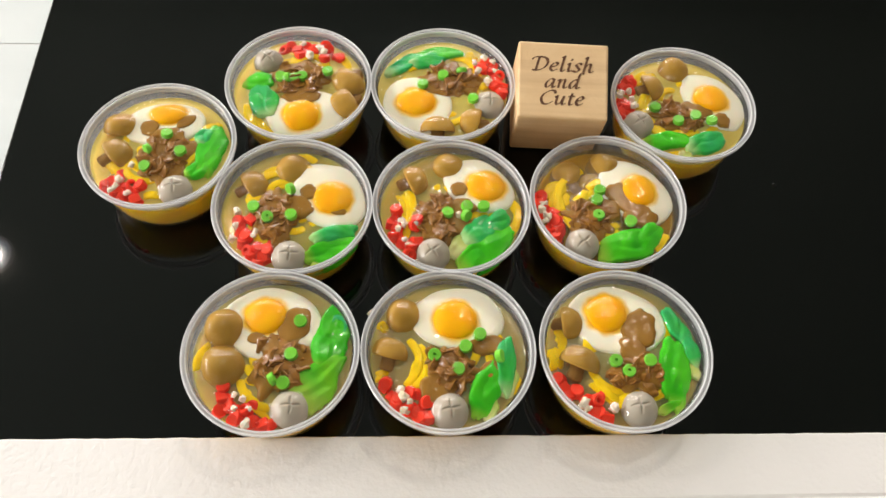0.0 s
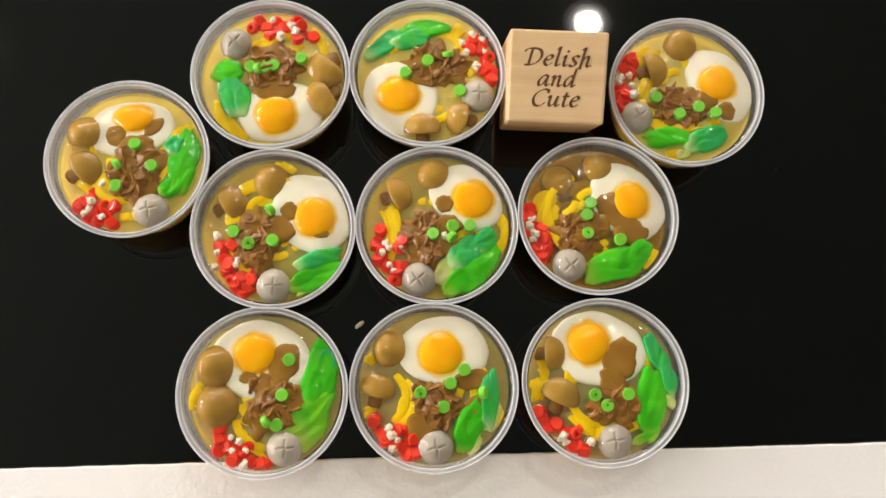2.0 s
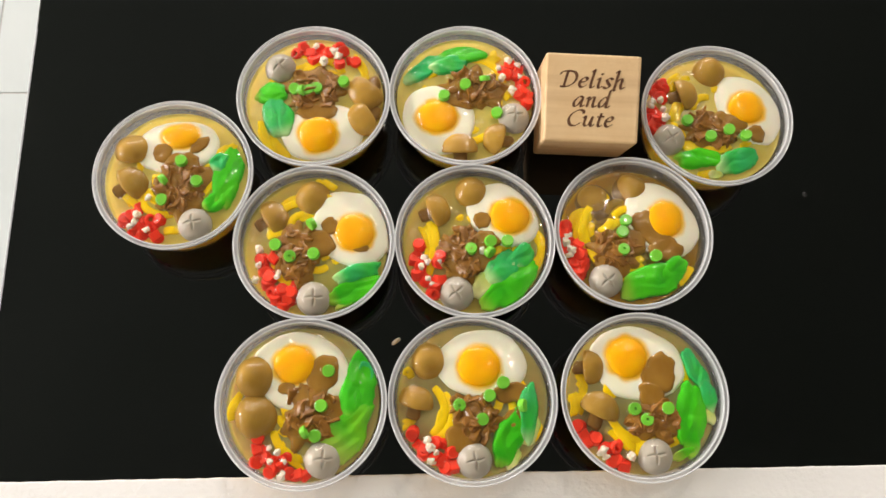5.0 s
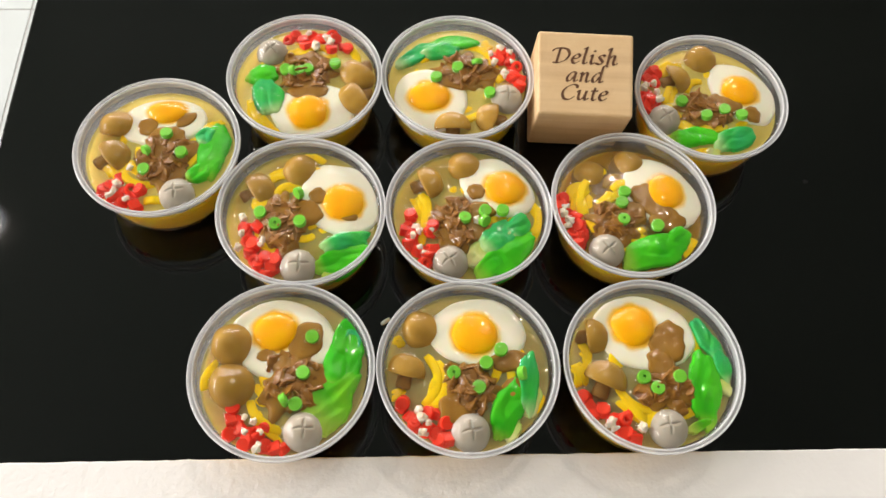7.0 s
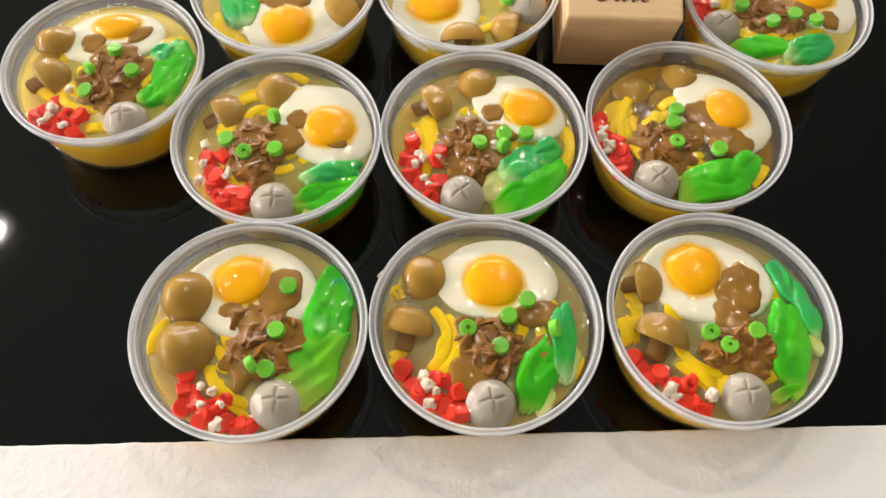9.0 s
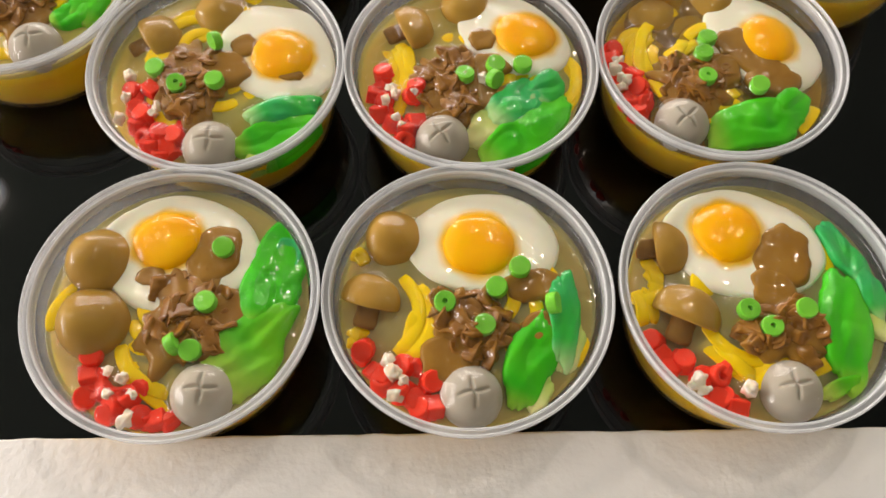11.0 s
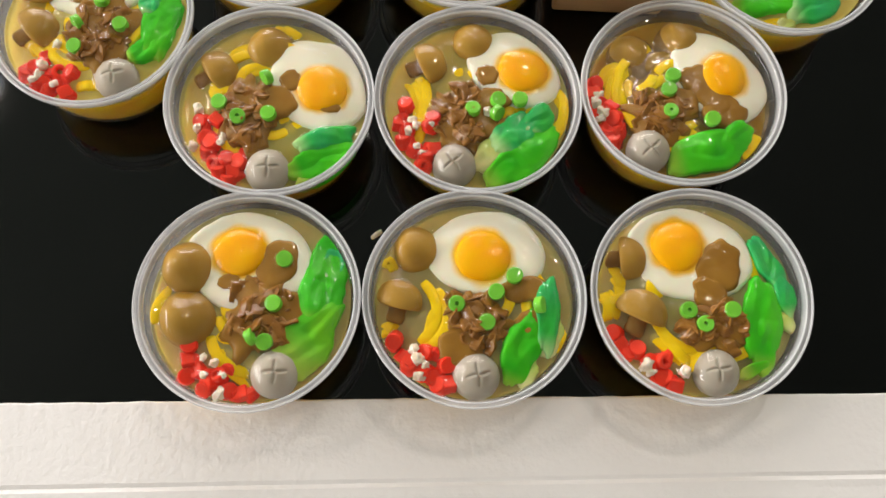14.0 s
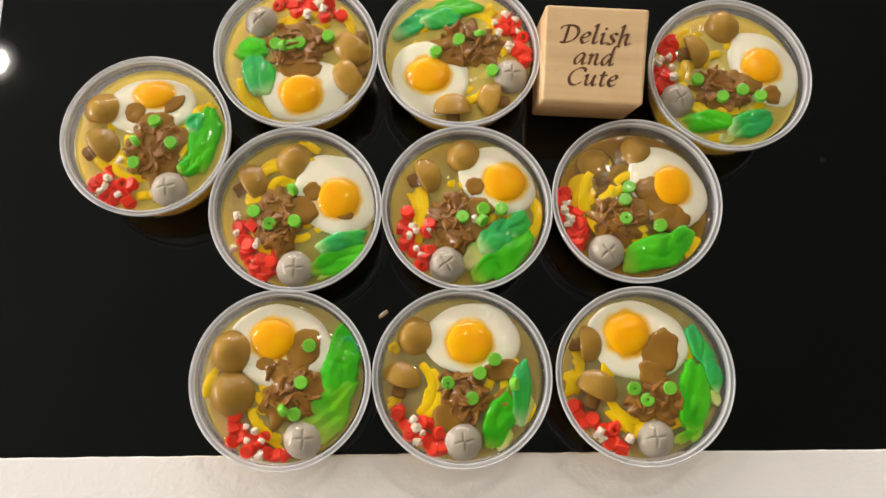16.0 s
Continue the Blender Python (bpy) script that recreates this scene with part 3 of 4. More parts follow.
meat_meshes = [meat_ribbon(s) if s % 4 else mesh_of("meat_shred", lump(0.0040, 0.0026, 0.0012, 0.5, 1.6, s + 7, 4, 0.25, 0.6), MEAT) for s in range(8)]
cap_profile = [(0, 0.74), (0.2, 0.73), (0.4, 0.69), (0.58, 0.62), (0.74, 0.51), (0.86, 0.38), (0.95, 0.22), (1.0, 0.04), (0.99, -0.08), (0.92, -0.13), (0.78, -0.10), (0.4, 0.0), (0, 0.02)]
ball_bm = bmesh.new()
bmesh.ops.create_icosphere(ball_bm, subdivisions=6, radius=1)
for v in ball_bm.verts:
    p = v.co.copy()
    cut = 0.0
    if p.z > 0.3:
        for a, b in ((p.x, p.y), (p.y, p.x)):
            reach = max(0.0, 1 - (abs(b) / 0.55) ** 4)
            cut = max(cut, reach * math.exp(-((a + 0.02 * math.sin(9 * b)) / 0.055) ** 2))
    v.co = p * (1 - 0.11 * cut + 0.015 * noise.noise(p * 1.7))
    v.co.z *= 0.93
ball_mesh = mesh_of("fish_ball", ball_bm, BALL)

rng = random.Random(4)


def inside(x, y, room):
    d = math.hypot(x, y)
    k = min(1.0, (WALL_R - room) / d) if d else 1.0
    return x * k, y * k


def noodle_cup(x, y, tint, label):
    cup = tagged(new("noodle_cup"), label, "noodle cup", "toy noodle cups")
    cup.location = (x, y, 0)
    piece("cup_wall", wall_mesh, cup, Matrix.Identity(4), "thin clear plastic wall")
    piece("flange", flange_mesh, cup, Matrix.Identity(4))
    piece("rim", rim_mesh, cup, Matrix.Identity(4), "milky raised outer rim")
    piece("inner_lip", lip_mesh, cup, Matrix.Identity(4), "milky raised inner lip")
    piece("broth", broth_mesh, cup, pose(0, 0, 0, 0, 0, rng.uniform(0, 360)), "yellow slime filling")
    gel = piece("gel", gel_mesh.copy(), cup, pose(0, 0, 0, 0, 0, rng.uniform(0, 360)), "glossy see-through gel surface")
    gel.data.materials.append(GELS[tint])
    for k in range(14):
        a, r = rng.uniform(0, 6.28), rng.uniform(6, 23)
        b = a + rng.uniform(0.6, 1.5)
        noodle(cup, r * math.cos(a), r * math.sin(a), 1.1 * r * math.cos((a + b) / 2), 1.1 * r * math.sin((a + b) / 2), r * math.cos(b), r * math.sin(b), rng.uniform(23.4, 24.8))
    return cup


def glaze(cup):
    """Pours the clear wet layer over all that lies in the cup: level between the pieces, drawn up over those that stand out."""
    verts, faces = [], []
    for ob in cup.children_recursive:
        if ob.name.split(".")[0] not in ("cup_wall", "flange", "rim", "inner_lip", "broth"):
            m = ob.matrix_basis
            base = len(verts)
            verts.extend(m @ v.co for v in ob.data.vertices)
            faces.extend([base + i for i in p.vertices] for p in ob.data.polygons)
    tree = BVHTree.FromPolygons(verts, faces)
    rings, seg = 62, 150
    reach = 0.0338
    level = np.zeros((rings, seg))
    under = np.zeros((rings, seg))
    xs, ys = np.zeros((rings, seg)), np.zeros((rings, seg))
    for k in range(rings):
        r = reach * (k + 0.5) / (rings - 0.5)
        for i in range(seg):
            x, y = r * math.cos(2 * math.pi * i / seg), r * math.sin(2 * math.pi * i / seg)
            hit = tree.ray_cast(Vector((x, y, 0.05)), Vector((0, 0, -1)))[0]
            wet = 0.0272 - sink(x, y) + 0.0003 * noise.noise((x * 110 + cup.location.x * 900, y * 110, 0.5))
            under[k, i] = (hit.z if hit else 0.0) + 0.00012
            level[k, i] = max(wet, under[k, i])
            xs[k, i], ys[k, i] = x, y
    for n in range(3):
        wide = np.vstack([level[:1], level, level[-1:]])
        soft = (wide[:-2] + wide[2:] + np.roll(level, 1, 1) + np.roll(level, -1, 1) + 2 * level) / 6
        level = np.maximum(soft, under)
    bm = bmesh.new()
    grid = [[bm.verts.new((xs[k, i], ys[k, i], level[k, i])) for i in range(seg)] for k in range(rings)]
    middle = bm.verts.new((0, 0, level[0].mean()))
    for i in range(seg):
        j = (i + 1) % seg
        bm.faces.new([middle, grid[0][i], grid[0][j]])
        for p, q in zip(grid, grid[1:]):
            bm.faces.new([p[i], q[i], q[j], p[j]])
    part("gel_skin", bm, FILM, cup, "clear wet top layer")


def noodle(cup, x0, y0, x1, y1, x2, y2, z=24.7):
    pts = []
    for k in range(13):
        t = k / 12
        x = (1 - t) ** 2 * x0 + 2 * t * (1 - t) * (2 * x1 - (x0 + x2) / 2) + t * t * x2
        y = (1 - t) ** 2 * y0 + 2 * t * (1 - t) * (2 * y1 - (y0 + y2) / 2) + t * t * y2
        x, y = inside(x * MM, y * MM, 0.0022)
        pts.append(Vector((x, y, (z + 0.9 * math.sin(math.pi * t)) * MM - sink(x, y))))
    part("noodle", tube(pts, 0.0019, 0.0009, 12), NOODLE, cup)


def noodles(cup, *strands):
    for s in strands:
        noodle(cup, *s)
        turn = rng.uniform(0, 6.28)
        dx, dy = 3.4 * math.cos(turn), 3.4 * math.sin(turn)
        noodle(cup, s[0] + dx, s[1] + dy, s[2] + dx * 0.6, s[3] + dy * 0.6, s[4] + dx * 1.5, s[5] + dy * 1.5, 24.3)


def fried_egg(cup, at, a, b, turn, yolk_at, ra, rb):
    s = rng.uniform(0, 50)
    bm = pad(at[0] * MM, at[1] * MM, a * MM, b * MM, turn, 0.0256, 0.0013, 7, 0.035, 3, s, rings=26, seg=96)
    far = bm.verts.layers.float.new("from_yolk")
    for v in bm.verts:
        v[far] = math.hypot((v.co.x / MM - yolk_at[0]) / ra, (v.co.y / MM - yolk_at[1]) / rb) + 0.12 * noise.noise(v.co * 220)
    egg = part("egg_white", bm, EGG, cup, "cream-white egg white, yellow next to the yolk")
    part("yolk", pad(yolk_at[0] * MM, yolk_at[1] * MM, ra * MM, rb * MM, 0, 0.0267, 0.0022, 3.0, 0.03, 2, s, rings=14), YOLK, egg, "glossy orange yolk")


def gravy(cup, at, a, b, turn):
    part("gravy", pad(at[0] * MM, at[1] * MM, a * MM * 1.05, b * MM * 1.05, turn, 0.0265, 0.0010, 6, 0.10, 3.5, rng.uniform(0, 50), folds=0.0003), GRAVY, cup, "thin brown gravy puddle")


def meat(cup, at, a, b):
    part("gravy", pad(at[0] * MM, at[1] * MM, a * MM * 1.08, b * MM * 1.08, 0, 0.0257, 0.0018, 3, 0.26, 6, rng.uniform(0, 50), folds=0.0006), GRAVY, cup, "thin brown gravy puddle")
    for k in range(30):
        t, r = rng.uniform(0, 6.28), math.sqrt(rng.random()) * 0.85
        x, y = inside((at[0] + a * r * math.cos(t)) * MM, (at[1] + b * r * math.sin(t)) * MM, 0.006)
        piece("meat_shred", meat_meshes[k % 8], cup, pose(x, y, 0.0278 - 0.0014 * r + rng.uniform(-0.0006, 0.0005), rng.uniform(-40, 40), rng.uniform(-18, 18), rng.uniform(0, 360)) @ Matrix.Scale(rng.uniform(0.7, 1.15), 4))


def leaf(cup, at, a, b, turn, shade):
    z = (0.0262, 0.0264, 0.0260, 0.0255)[shade]
    part("leaf", pad(at[0] * MM, at[1] * MM, a * MM, b * MM, turn, z, 0.0015, 7, 0.13, 2.6, rng.uniform(0, 50), folds=0.0014, torn=0.55, rings=22, seg=96, skirt=0.008, ribs=0.0004), LEAVES[shade], cup, ("bright green leaf", "bluish-green leaf", "yellow-green leaf", "pale leaf base")[shade])


def mushroom(cup, at, r, stem_way, tilt, depth=0.0):
    """A cap lying in the filling: upright and round, or a half cap on its side with its stem pointing to stem_way."""
    k = r * MM * 1.08
    c, s = math.cos(radians(stem_way)), math.sin(radians(stem_way))
    side = tilt > 40
    x, y = inside(at[0] * MM, at[1] * MM, k * 0.98)
    if side:
        x, y = inside(x + c * k * 0.42, y + s * k * 0.42, k * 0.7)
    flat = 0.52 if side else 1.0
    z = (0.0256 if side else 0.0242) - 0.5 * sink(x, y) - depth * MM
    m = Matrix.Translation((x, y, z)) @ Matrix.Diagonal((1, 1, flat, 1)) @ Matrix.Rotation(radians(stem_way), 4, "Z") @ Matrix.Rotation(radians(-76 if side else -tilt), 4, "Y")
    lift = 1.25 if side else 1.0
    bm = spin([(p * k, q * k * lift) for p, q in cap_profile], 40)
    seed = rng.uniform(0, 40)
    for v in bm.verts:
        v.co *= 1 + 0.07 * noise.noise(v.co / k * 1.3 + Vector((seed, 0, seed)))
    bm.transform(m)
    cap = part("mushroom_cap", bm, MUSHROOM, cup, "glossy brown mushroom cap")
    bm = spin([(0, 0.1 * k), (0.40 * k, 0.05 * k), (0.36 * k, -0.4 * k), (0.40 * k, -0.75 * k), (0.33 * k, -0.9 * k), (0, -0.94 * k)], 20)
    bm.transform(m)
    for v in bm.verts:
        v.co.x, v.co.y = inside(v.co.x, v.co.y, 0.0008)
    part("stem", bm, STEM, cap, "dark brown stem")


def fish_ball(cup, at, turn):
    x, y = inside(at[0] * MM, at[1] * MM, 0.0079)
    piece("fish_ball", ball_mesh, cup, pose(x, y, 0.0236, rng.uniform(-8, 8), rng.uniform(-8, 8), turn) @ Matrix.Scale(0.0079, 4), "grey ball with a cross cut")


def scallions(cup, *spots):
    for x, y, *form in spots:
        f = form[0] if form else 0
        tip = rng.uniform(55, 75) if f == 1 else rng.uniform(-12, 12)
        piece("scallion", (disc_mesh, ring_mesh if rng.random() < 0.25 else disc_mesh, pit_mesh)[f], cup, pose(x * MM, y * MM, 0.0286, tip * 0.4, tip, rng.uniform(0, 360)), "bright green scallion slice")


def chili(cup, *spots):
    for k, (x, y) in enumerate(spots):
        x, y = inside(x * MM, y * MM, 0.0024)
        piece("chili_piece", chili_meshes[(0, 2, 0, 0, 1)[k % 5]], cup, pose(x, y, 0.0256 - 0.8 * sink(x, y) + rng.uniform(-0.0008, 0.0006), rng.uniform(-32, 32), rng.uniform(-32, 32), rng.uniform(0, 360)) @ Matrix.Scale(1.12, 4))
        x2, y2 = inside(x + rng.uniform(-0.003, 0.003), y + rng.uniform(-0.003, 0.003), 0.0032)
        piece("chili_piece", chili_meshes[(0, 2)[k % 2]], cup, pose(x2, y2, 0.0244 - 0.8 * sink(x2, y2), rng.uniform(-90, 90), rng.uniform(-90, 90), rng.uniform(0, 360)))


def garlic(cup, *spots):
    for k, (x, y) in enumerate(spots):
        x, y = inside(x * MM, y * MM, 0.002)
        piece("garlic_bit", garlic_meshes[k % 3], cup, pose(x, y, 0.0277 - 0.8 * sink(x, y), rng.uniform(0, 90), rng.uniform(0, 90), rng.uniform(0, 360)) @ Matrix.Scale(rng.uniform(0.75, 1.3), 4), "small white garlic bit")


cup = noodle_cup(-0.0752, 0.1199, "grey", "clear plastic cup of toy noodle soup with yellow-green leaf")
fried_egg(cup, (-1.2, 14.2), 22.1, 17.7, -12, (-4.0, 16.9), 9.1, 8.6)
gravy(cup, (9.1, 12.5), 6.6, 8.8, -20)
gravy(cup, (-6.8, 6.5), 3.9, 2.8, 0)
gravy(cup, (13.0, -3.4), 7.7, 5.5, 10)
meat(cup, (3.8, -3.8), 11.1, 13.8)
leaf(cup, (24.6, 6.5), 16.5, 7.6, 80, 0)
leaf(cup, (19.5, -13.5), 16.5, 8.4, 58, 2)
leaf(cup, (27.7, 12.7), 6.1, 3.9, 80, 1)
mushroom(cup, (-20.9, 11.7), 8.8, 180, 30)
mushroom(cup, (-20.0, -5.6), 9.1, 200, 25)
fish_ball(cup, (10.0, -26.8), 0)
scallions(cup, (11.5, 13.7), (8.5, -1.6), (6.1, -14.4), (1.7, -12.7, 1))
chili(cup, (-19.0, -14.6), (-19.2, -19.5), (-20.2, -25.3), (-13.9, -30.1), (-8.8, -25.0), (-5.9, -29.7), (-1.5, -30.6), (-15.8, -22.9), (-11.9, -26.9))
garlic(cup, (-13.8, -19.1), (-10.1, -21.0), (-13.0, -24.7), (-7.3, -24.9), (-9.0, -33.5))
noodles(cup, (-12.3, -11.6, -8.3, -19.5, 0.9, -24.4), (-32.0, -7.0, -30.8, -1.9, -26.8, 0.6), (14.2, 1.8, 19.5, 5.6, 22.2, 13.4))
glaze(cup)

cup = noodle_cup(0.0000, 0.1200, "grey", "clear plastic cup of toy noodle soup with narrow teal leaf")
fried_egg(cup, (4.8, 15.9), 20.5, 15.5, -4, (3.4, 14.5), 9.4, 9.1)
gravy(cup, (17.7, 2.9), 7.7, 4.4, 0)
gravy(cup, (18.1, -8.9), 4.4, 4.4, 0)
gravy(cup, (-5.6, -17.2), 6.9, 6.1, 0)
meat(cup, (-0.0, -8.3), 10.5, 11.6)
leaf(cup, (15.6, -17.4), 13.3, 5.8, 70, 0)
leaf(cup, (24.6, -6.5), 13.8, 4.4, 85, 1)
leaf(cup, (17.4, -25.8), 5.5, 2.8, 60, 3)
mushroom(cup, (-19.1, 17.4), 7.7, 180, 20)
mushroom(cup, (-24.2, 2.5), 7.5, 255, 50)
fish_ball(cup, (0.1, -27.0), 10)
scallions(cup, (13.8, 7.0), (7.5, 1.4), (-6.0, -2.5, 2), (3.9, -8.9), (21.9, -3.2, 1))
chili(cup, (-26.7, -13.8), (-21.6, -20.5), (-16.2, -18.1), (-9.7, -22.2), (-22.9, -23.5), (-13.8, -26.6), (-9.1, -28.6), (-17.7, -24.5), (-12.6, -30.3))
garlic(cup, (-20.4, -17.1), (-16.6, -22.4), (-19.6, -27.4), (-18.9, -20.5))
noodles(cup, (-17.0, 6.0, -12.5, -5.0, -18.5, -15.0), (-14.8, -13.0, -13.8, -6.0, -10.6, -4.0), (-31.1, 12.0, -28.9, 13.8, -26.8, 10.3), (-30.7, -9.9, -28.0, -9.2, -26.2, -10.3), (28.8, -11.2, 29.4, -14.6, 27.7, -17.9))
noodles(cup, (-13.0, 4.0, -9.0, -8.0, -16.0, -17.0), (-12.0, -3.0, -6.5, -8.5, -13.0, -13.0))
leaf(cup, (25.5, -14.0), 7.5, 3.6, 70, 3)
glaze(cup)

cup = noodle_cup(0.0764, 0.1199, "grey", "clear plastic cup of toy noodle soup with gravy-covered egg")
fried_egg(cup, (-1.2, 15.0), 21.6, 17.1, -15, (-5.8, 17.7), 9.1, 9.4)
gravy(cup, (7.9, 10.1), 10.0, 7.2, 70)
gravy(cup, (3.5, 0.9), 5.5, 6.1, 0)
meat(cup, (5.1, -11.0), 11.6, 7.7)
leaf(cup, (20.8, -9.7), 16.6, 7.5, 82, 0)
leaf(cup, (25.8, 10.8), 11.1, 4.4, 115, 1)
leaf(cup, (29.9, 0.0), 8.3, 3.6, 100, 1)
leaf(cup, (30.0, -9.3), 4.4, 2.5, 120, 3)
leaf(cup, (16.4, -25.0), 6.1, 2.2, 25, 2)
mushroom(cup, (-20.3, 13.7), 7.2, 180, 50)
mushroom(cup, (-18.5, -2.3), 8.3, 245, 50)
fish_ball(cup, (3.7, -27.7), 5)
scallions(cup, (-4.8, -5.6, 2), (0.3, -10.3, 2), (10.0, -5.6))
chili(cup, (-29.8, -12.4), (-27.4, -16.4), (-22.1, -17.9), (-18.3, -21.9), (-14.3, -22.0), (-13.3, -27.3), (-10.8, -30.4), (-16.1, -29.2), (-26.2, -19.5))
garlic(cup, (-21.9, -24.8), (-18.7, -25.7), (-19.9, -23.1), (-7.6, -26.1))
noodles(cup, (-31.6, 2.1, -30.5, -3.2, -31.6, -7.9), (-13.5, -13.0, -8.6, -19.7, -4.7, -22.5), (-6.2, -24.3, -0.6, -21.9, 3.1, -18.1), (-31.7, -1.1, -27.7, -0.7, -24.4, 0.5), (-28.4, 11.3, -26.0, 5.9, -27.5, 2.0))
glaze(cup)

cup = noodle_cup(-0.0712, 0.1934, "olive", "clear plastic cup of toy noodle soup with flat green leaf")
fried_egg(cup, (16.7, 7.6), 19.9, 17.1, -50, (18.3, 5.0), 9.1, 8.8)
gravy(cup, (6.8, 8.2), 3.9, 4.4, 0)
gravy(cup, (21.2, -2.5), 3.9, 2.2, 0)
gravy(cup, (2.6, -0.1), 6.9, 6.1, 0)
meat(cup, (-7.7, -4.7), 10.5, 14.4)
leaf(cup, (18.7, -22.0), 12.7, 6.1, 25, 0)
leaf(cup, (19.4, -14.3), 11.6, 4.1, 20, 1)
leaf(cup, (14.6, -27.8), 5.5, 2.2, 30, 2)
mushroom(cup, (-17.4, 14.6), 8.3, 210, 50, 1.2)
mushroom(cup, (-1.5, 22.6), 8.3, 160, 20, 1.6)
fish_ball(cup, (-0.4, -27.0), 0)
scallions(cup, (-1.7, 8.7, 1), (-18.0, -1.1), (-11.2, -6.8, 2), (-0.4, -5.7))
chili(cup, (-24.5, -7.0), (-19.1, -7.1), (-23.1, -13.1), (-21.7, -18.6), (-19.0, -22.7), (-14.9, -22.1), (-12.2, -25.7), (-10.3, -23.0), (-17.6, -25.5), (-14.1, -28.3), (-20.3, -15.9))
garlic(cup, (-25.6, -2.7), (-25.5, -10.4), (-26.8, -17.2), (-16.9, -16.1), (-16.1, -14.2))
noodles(cup, (-9.9, 0.6, -10.7, 11.8, -1.7, 14.3), (-22.7, 3.7, -18.1, 5.0, -14.0, 4.9), (2.5, 31.8, 5.8, 29.7, 9.1, 27.6), (-19.4, 3.6, -18.9, 6.4, -20.0, 8.7))
glaze(cup)

cup = noodle_cup(0.0034, 0.1934, "olive", "clear plastic cup of toy noodle soup with folded teal leaf")
fried_egg(cup, (13.7, 13.2), 18.3, 15.2, -40, (17.1, 12.1), 9.4, 8.8)
gravy(cup, (3.8, 10.3), 4.1, 4.1, 0)
gravy(cup, (4.8, 0.5), 6.9, 4.4, 0)
gravy(cup, (11.4, -9.5), 4.1, 3.3, 0)
meat(cup, (-5.0, -6.2), 11.6, 12.7)
leaf(cup, (13.0, -13.0), 9.5, 7.0, 40, 1)
leaf(cup, (22.0, -8.0), 7.0, 5.0, 60, 1)
leaf(cup, (16.0, -21.5), 17.0, 7.0, 42, 0)
leaf(cup, (4.0, -20.5), 7.5, 5.0, 60, 3)
mushroom(cup, (-15.4, 16.6), 7.5, 200, 55)
mushroom(cup, (-0.4, 24.7), 8.0, 200, 25, 1.4)
fish_ball(cup, (-9.1, -25.0), 35)
scallions(cup, (-2.0, -4.3), (7.2, -0.7), (15.2, -0.7), (6.8, -6.0, 1))
chili(cup, (-26.0, -1.4), (-28.4, -8.3), (-25.7, -11.1), (-27.1, -15.2), (-23.1, -18.1), (-19.1, -21.0), (-16.3, -18.3), (-17.5, -10.0), (-16.0, -7.3), (-20.6, -25.0))
garlic(cup, (-23.9, -7.7), (-22.3, -10.0), (-25.1, -12.1), (-16.9, -9.3), (-20.4, -20.5), (-22.3, -17.7), (3.5, -5.2))
noodles(cup, (-22.6, 8.6, -19.6, -4.2, -22.6, -16.6), (28.7, 5.7, 32.5, -2.9, 26.5, -11.7), (-19.8, 8.5, -18.3, 1.4, -19.8, -12.5))
glaze(cup)

cup = noodle_cup(0.0782, 0.1962, "brown", "clear plastic cup of toy noodle soup with dark brown broth")
fried_egg(cup, (15.1, 6.8), 20.5, 16.0, -55, (16.6, 6.9), 8.3, 8.8)
gravy(cup, (6.8, 5.3), 6.6, 6.1, 0)
gravy(cup, (15.7, -7.6), 7.7, 5.5, 0)
gravy(cup, (11.0, -1.0), 11.0, 5.5, -38)
gravy(cup, (0.5, -4.4), 5.5, 6.1, 0)
meat(cup, (-8.9, -9.2), 11.1, 10.5)
leaf(cup, (9.1, -23.3), 16.0, 7.5, 14, 0)
leaf(cup, (19.6, -16.6), 6.6, 5.5, 40, 0)
mushroom(cup, (-15.4, 17.4), 9.1, 150, 15, 4.6)
mushroom(cup, (1.8, 22.7), 8.3, 30, 15, 3.2)
fish_ball(cup, (-14.5, -23.6), 38)
scallions(cup, (-3.0, 5.9), (-5.0, 0.3), (-5.3, -8.4, 2), (9.7, -11.6))
chili(cup, (-31.8, 5.0), (-31.5, -6.2), (-24.7, -9.2), (-24.2, -14.8), (-29.2, -14.7), (-30.0, -3.5), (-25.9, -5.0), (-28.0, -18.9), (-32.5, 0.8))
garlic(cup, (-31.5, -3.1), (-30.3, -6.5), (-29.0, -7.9), (-32.4, -10.6), (-30.8, -0.8))
noodles(cup, (-26.6, 3.7, -26.9, 9.4, -21.4, 12.1), (-18.8, 9.2, -23.6, 2.2, -21.9, -6.8), (-15.6, 1.4, -11.2, 4.1, -9.0, 8.1), (-20.2, -6.3, -19.0, -10.6, -15.9, -14.0), (24.0, -25.0, 26.8, -20.9, 28.3, -16.2))
glaze(cup)

cup = noodle_cup(-0.1382, 0.2277, "yellow", "clear plastic cup of toy noodle soup standing apart, long leaf")
fried_egg(cup, (-0.4, 15.5), 20.5, 13.8, 5, (1.5, 20.3), 8.8, 6.6)
gravy(cup, (-6.7, 11.5), 4.4, 5.0, 0)
gravy(cup, (10.8, 15.9), 5.5, 3.3, 40)
gravy(cup, (3.1, 6.9), 8.3, 5.5, 0)
meat(cup, (3.9, -5.9), 11.6, 13.8)
leaf(cup, (24.5, -0.7), 17.1, 6.1, 80, 0)
leaf(cup, (20.8, 6.6), 5.5, 4.1, 60, 1)
leaf(cup, (19.7, -12.7), 6.6, 4.4, 30, 0)
mushroom(cup, (-22.0, 14.3), 8.0, 265, 30)
mushroom(cup, (-18.2, -1.5), 8.3, 215, 50)
fish_ball(cup, (10.8, -24.9), 10)
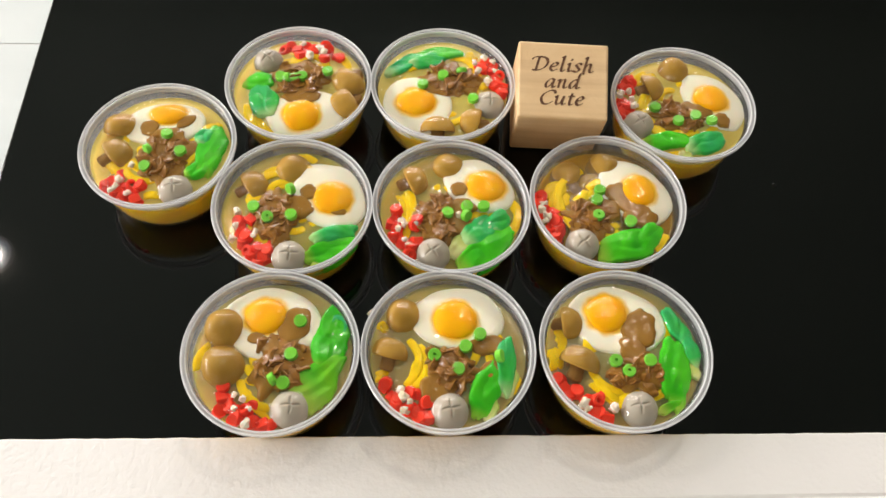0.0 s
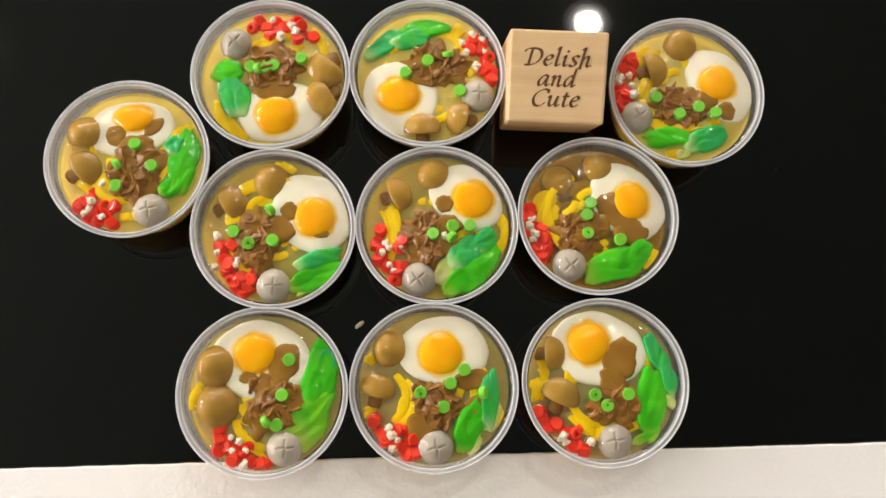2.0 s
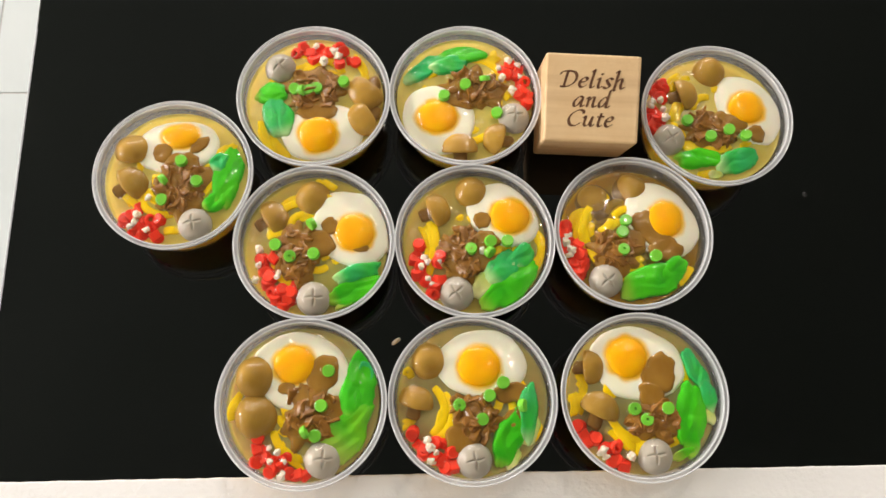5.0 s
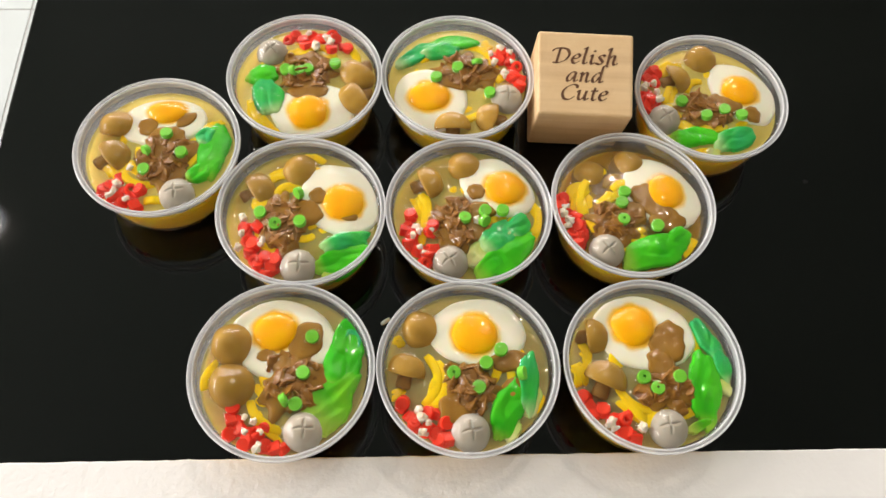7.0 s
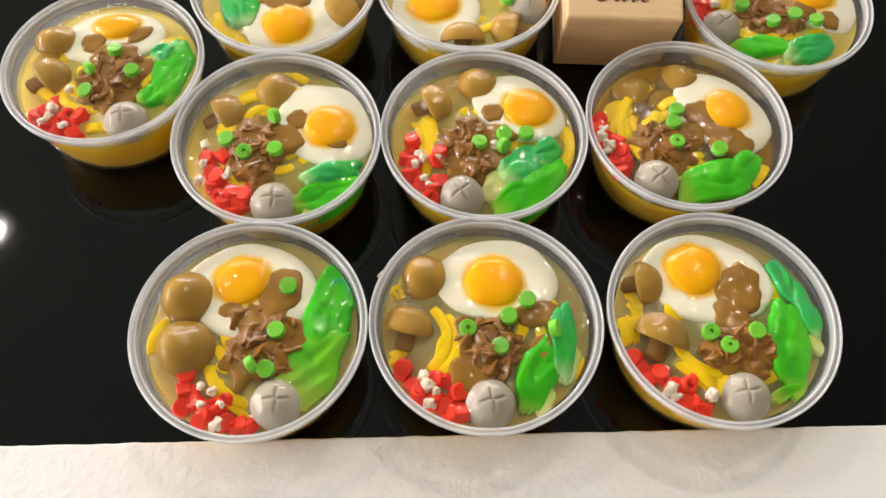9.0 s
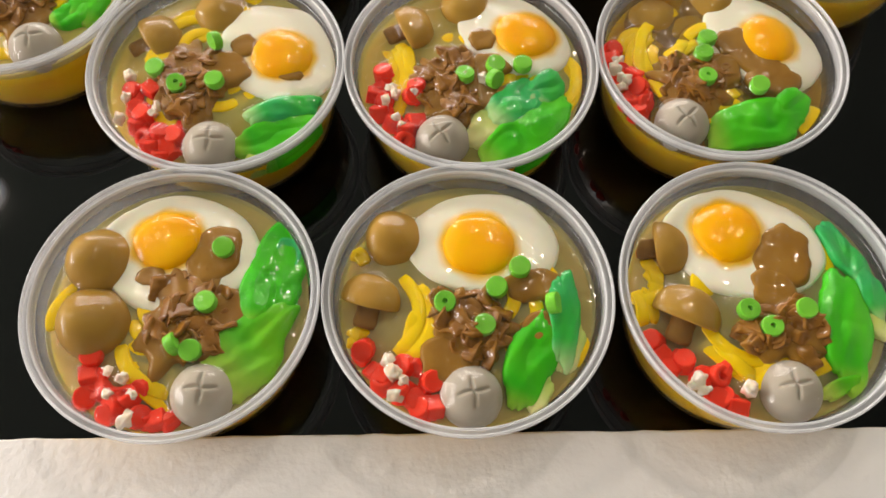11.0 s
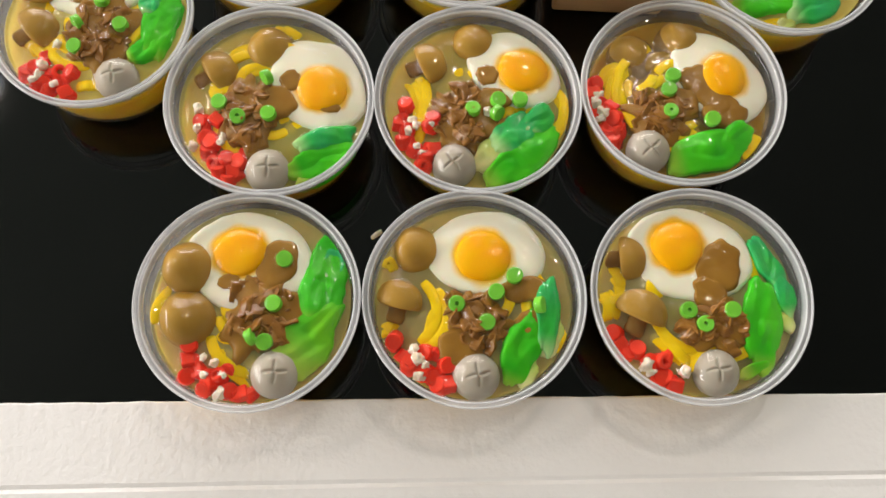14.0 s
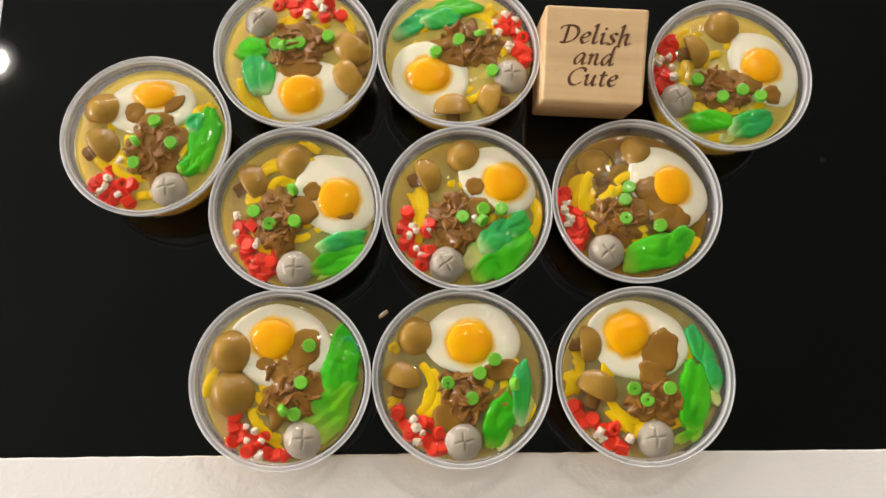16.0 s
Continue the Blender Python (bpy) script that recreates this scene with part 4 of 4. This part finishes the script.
scallions(cup, (3.0, 6.8), (10.9, -3.6), (-4.6, -12.7), (-4.9, -2.9, 1))
chili(cup, (-20.1, -19.3), (-16.9, -18.0), (-22.7, -21.4), (-15.9, -24.9), (-10.6, -21.5), (-6.0, -21.6), (-7.6, -29.3), (-14.4, -28.6), (-18.5, -26.3))
garlic(cup, (-15.7, -19.6), (-16.9, -23.2), (-11.4, -26.6), (-20.0, -26.4), (-11.3, -11.3))
noodles(cup, (-23.8, -7.6, -19.6, -12.0, -14.8, -16.9), (-4.2, -27.0, -0.1, -26.5, 2.3, -26.6), (19.1, 9.2, 20.9, 12.6, 24.2, 16.0), (-9.1, 1.4, -9.0, -2.4, -8.1, -5.8))
glaze(cup)

cup = noodle_cup(-0.0731, 0.2682, "yellow", "clear plastic cup of toy noodle soup turned half round")
fried_egg(cup, (4.4, -17.6), 20.7, 14.4, 10, (2.0, -19.6), 9.1, 9.1)
gravy(cup, (1.9, -7.8), 9.7, 5.0, 0)
meat(cup, (-0.9, 4.1), 14.9, 10.5)
leaf(cup, (-21.2, 2.7), 7.7, 6.1, 0, 0)
leaf(cup, (-17.7, -10.0), 11.1, 7.7, 110, 1)
mushroom(cup, (23.0, 0.7), 9.1, 50, 55)
mushroom(cup, (22.3, -13.1), 8.6, 30, 50)
fish_ball(cup, (-17.2, 16.7), 45)
scallions(cup, (-9.6, 3.8), (-5.7, 2.8, 1), (-2.6, 3.0, 2), (1.3, 4.1), (14.3, 7.6))
chili(cup, (-6.5, 28.1), (-2.3, 25.0), (2.0, 28.0), (6.2, 24.8), (11.9, 28.6), (13.3, 26.2), (-0.9, 21.1), (11.9, 18.7), (19.8, 20.0), (-9.4, 25.2), (3.4, 23.4))
garlic(cup, (0.2, 28.2), (9.2, 24.4), (11.2, 22.2), (4.4, 19.1), (9.2, 25.9))
noodles(cup, (18.8, 22.2, 23.6, 16.0, 24.9, 9.4), (-20.7, -19.8, -16.5, -25.8, -11.7, -30.8), (-6.8, 16.7, -1.1, 14.5, 2.3, 15.6), (-26.3, -10.9, -23.5, -19.8, -17.8, -26.3))
glaze(cup)

cup = noodle_cup(0.0011, 0.2681, "yellow", "clear plastic cup of toy noodle soup beside the wooden block")
fried_egg(cup, (-13.4, -11.5), 18.8, 17.1, -50, (-13.9, -10.7), 9.7, 8.6)
gravy(cup, (-3.2, -1.9), 8.3, 3.9, -20)
meat(cup, (4.1, 4.5), 16.0, 10.0)
leaf(cup, (-20.6, 16.0), 11.1, 5.0, 38, 1)
leaf(cup, (-1.0, 23.7), 14.4, 4.7, 4, 0)
leaf(cup, (-8.3, 17.8), 10.0, 5.5, 10, 1)
mushroom(cup, (-3.3, -24.7), 8.3, 270, 62)
mushroom(cup, (12.3, -21.3), 7.5, -15, 55)
fish_ball(cup, (25.0, -11.4), 0)
scallions(cup, (-10.5, -0.2), (0.2, 5.8), (9.9, 9.1, 1), (15.2, -9.7))
chili(cup, (23.2, 18.4), (27.5, 16.8), (21.5, 12.4), (25.8, 12.3), (30.0, 9.2), (28.3, 3.3), (32.5, 1.7), (26.8, 1.8), (30.9, -2.7))
garlic(cup, (22.4, 20.1), (27.4, 17.9), (27.7, 11.3), (18.5, 9.7), (23.4, 3.6), (23.3, 1.5), (17.3, 15.1))
noodles(cup, (13.2, 18.7, 16.2, 21.6, 18.3, 23.7), (19.1, -1.0, 21.2, 1.0, 23.2, 2.5), (-18.5, 11.9, -15.6, 13.3, -13.6, 13.8))
glaze(cup)

cup = noodle_cup(0.1250, 0.2562, "yellow", "clear plastic cup of toy noodle soup with two overlapping leaves")
fried_egg(cup, (17.9, 4.5), 19.9, 15.5, -60, (16.3, 4.7), 8.8, 8.6)
gravy(cup, (9.4, -3.9), 6.1, 5.0, 0)
gravy(cup, (19.6, -9.1), 4.4, 4.4, 0)
meat(cup, (-2.4, -6.5), 13.8, 8.8)
leaf(cup, (-10.6, -21.7), 11.6, 5.0, 0, 0)
leaf(cup, (9.3, -22.9), 11.6, 5.8, 18, 1)
leaf(cup, (-2.7, -29.8), 3.9, 2.2, 0, 3)
mushroom(cup, (-11.6, 13.3), 7.7, 195, 45)
mushroom(cup, (0.4, 25.1), 7.7, 90, 15)
fish_ball(cup, (-24.9, -11.7), 30)
scallions(cup, (-14.8, -2.6), (-4.0, -11.1), (5.4, -7.8), (13.4, -10.9))
chili(cup, (-25.6, 17.9), (-28.1, 14.4), (-25.4, 12.5), (-23.7, 16.4), (-30.3, 4.6), (-29.1, 0.1), (-32.2, -2.8), (-27.6, 1.5), (-31.0, -5.8), (-32.6, 0.2))
garlic(cup, (-31.1, 8.7), (-26.4, 9.5), (-25.7, 4.1), (-25.1, -0.4), (-31.7, 7.2))
noodles(cup, (-19.1, 14.7, -17.8, 19.8, -9.8, 22.1), (-22.3, -1.7, -19.8, 4.2, -17.7, 9.3), (-10.9, -29.6, -6.6, -29.2, -2.3, -29.0))
glaze(cup)
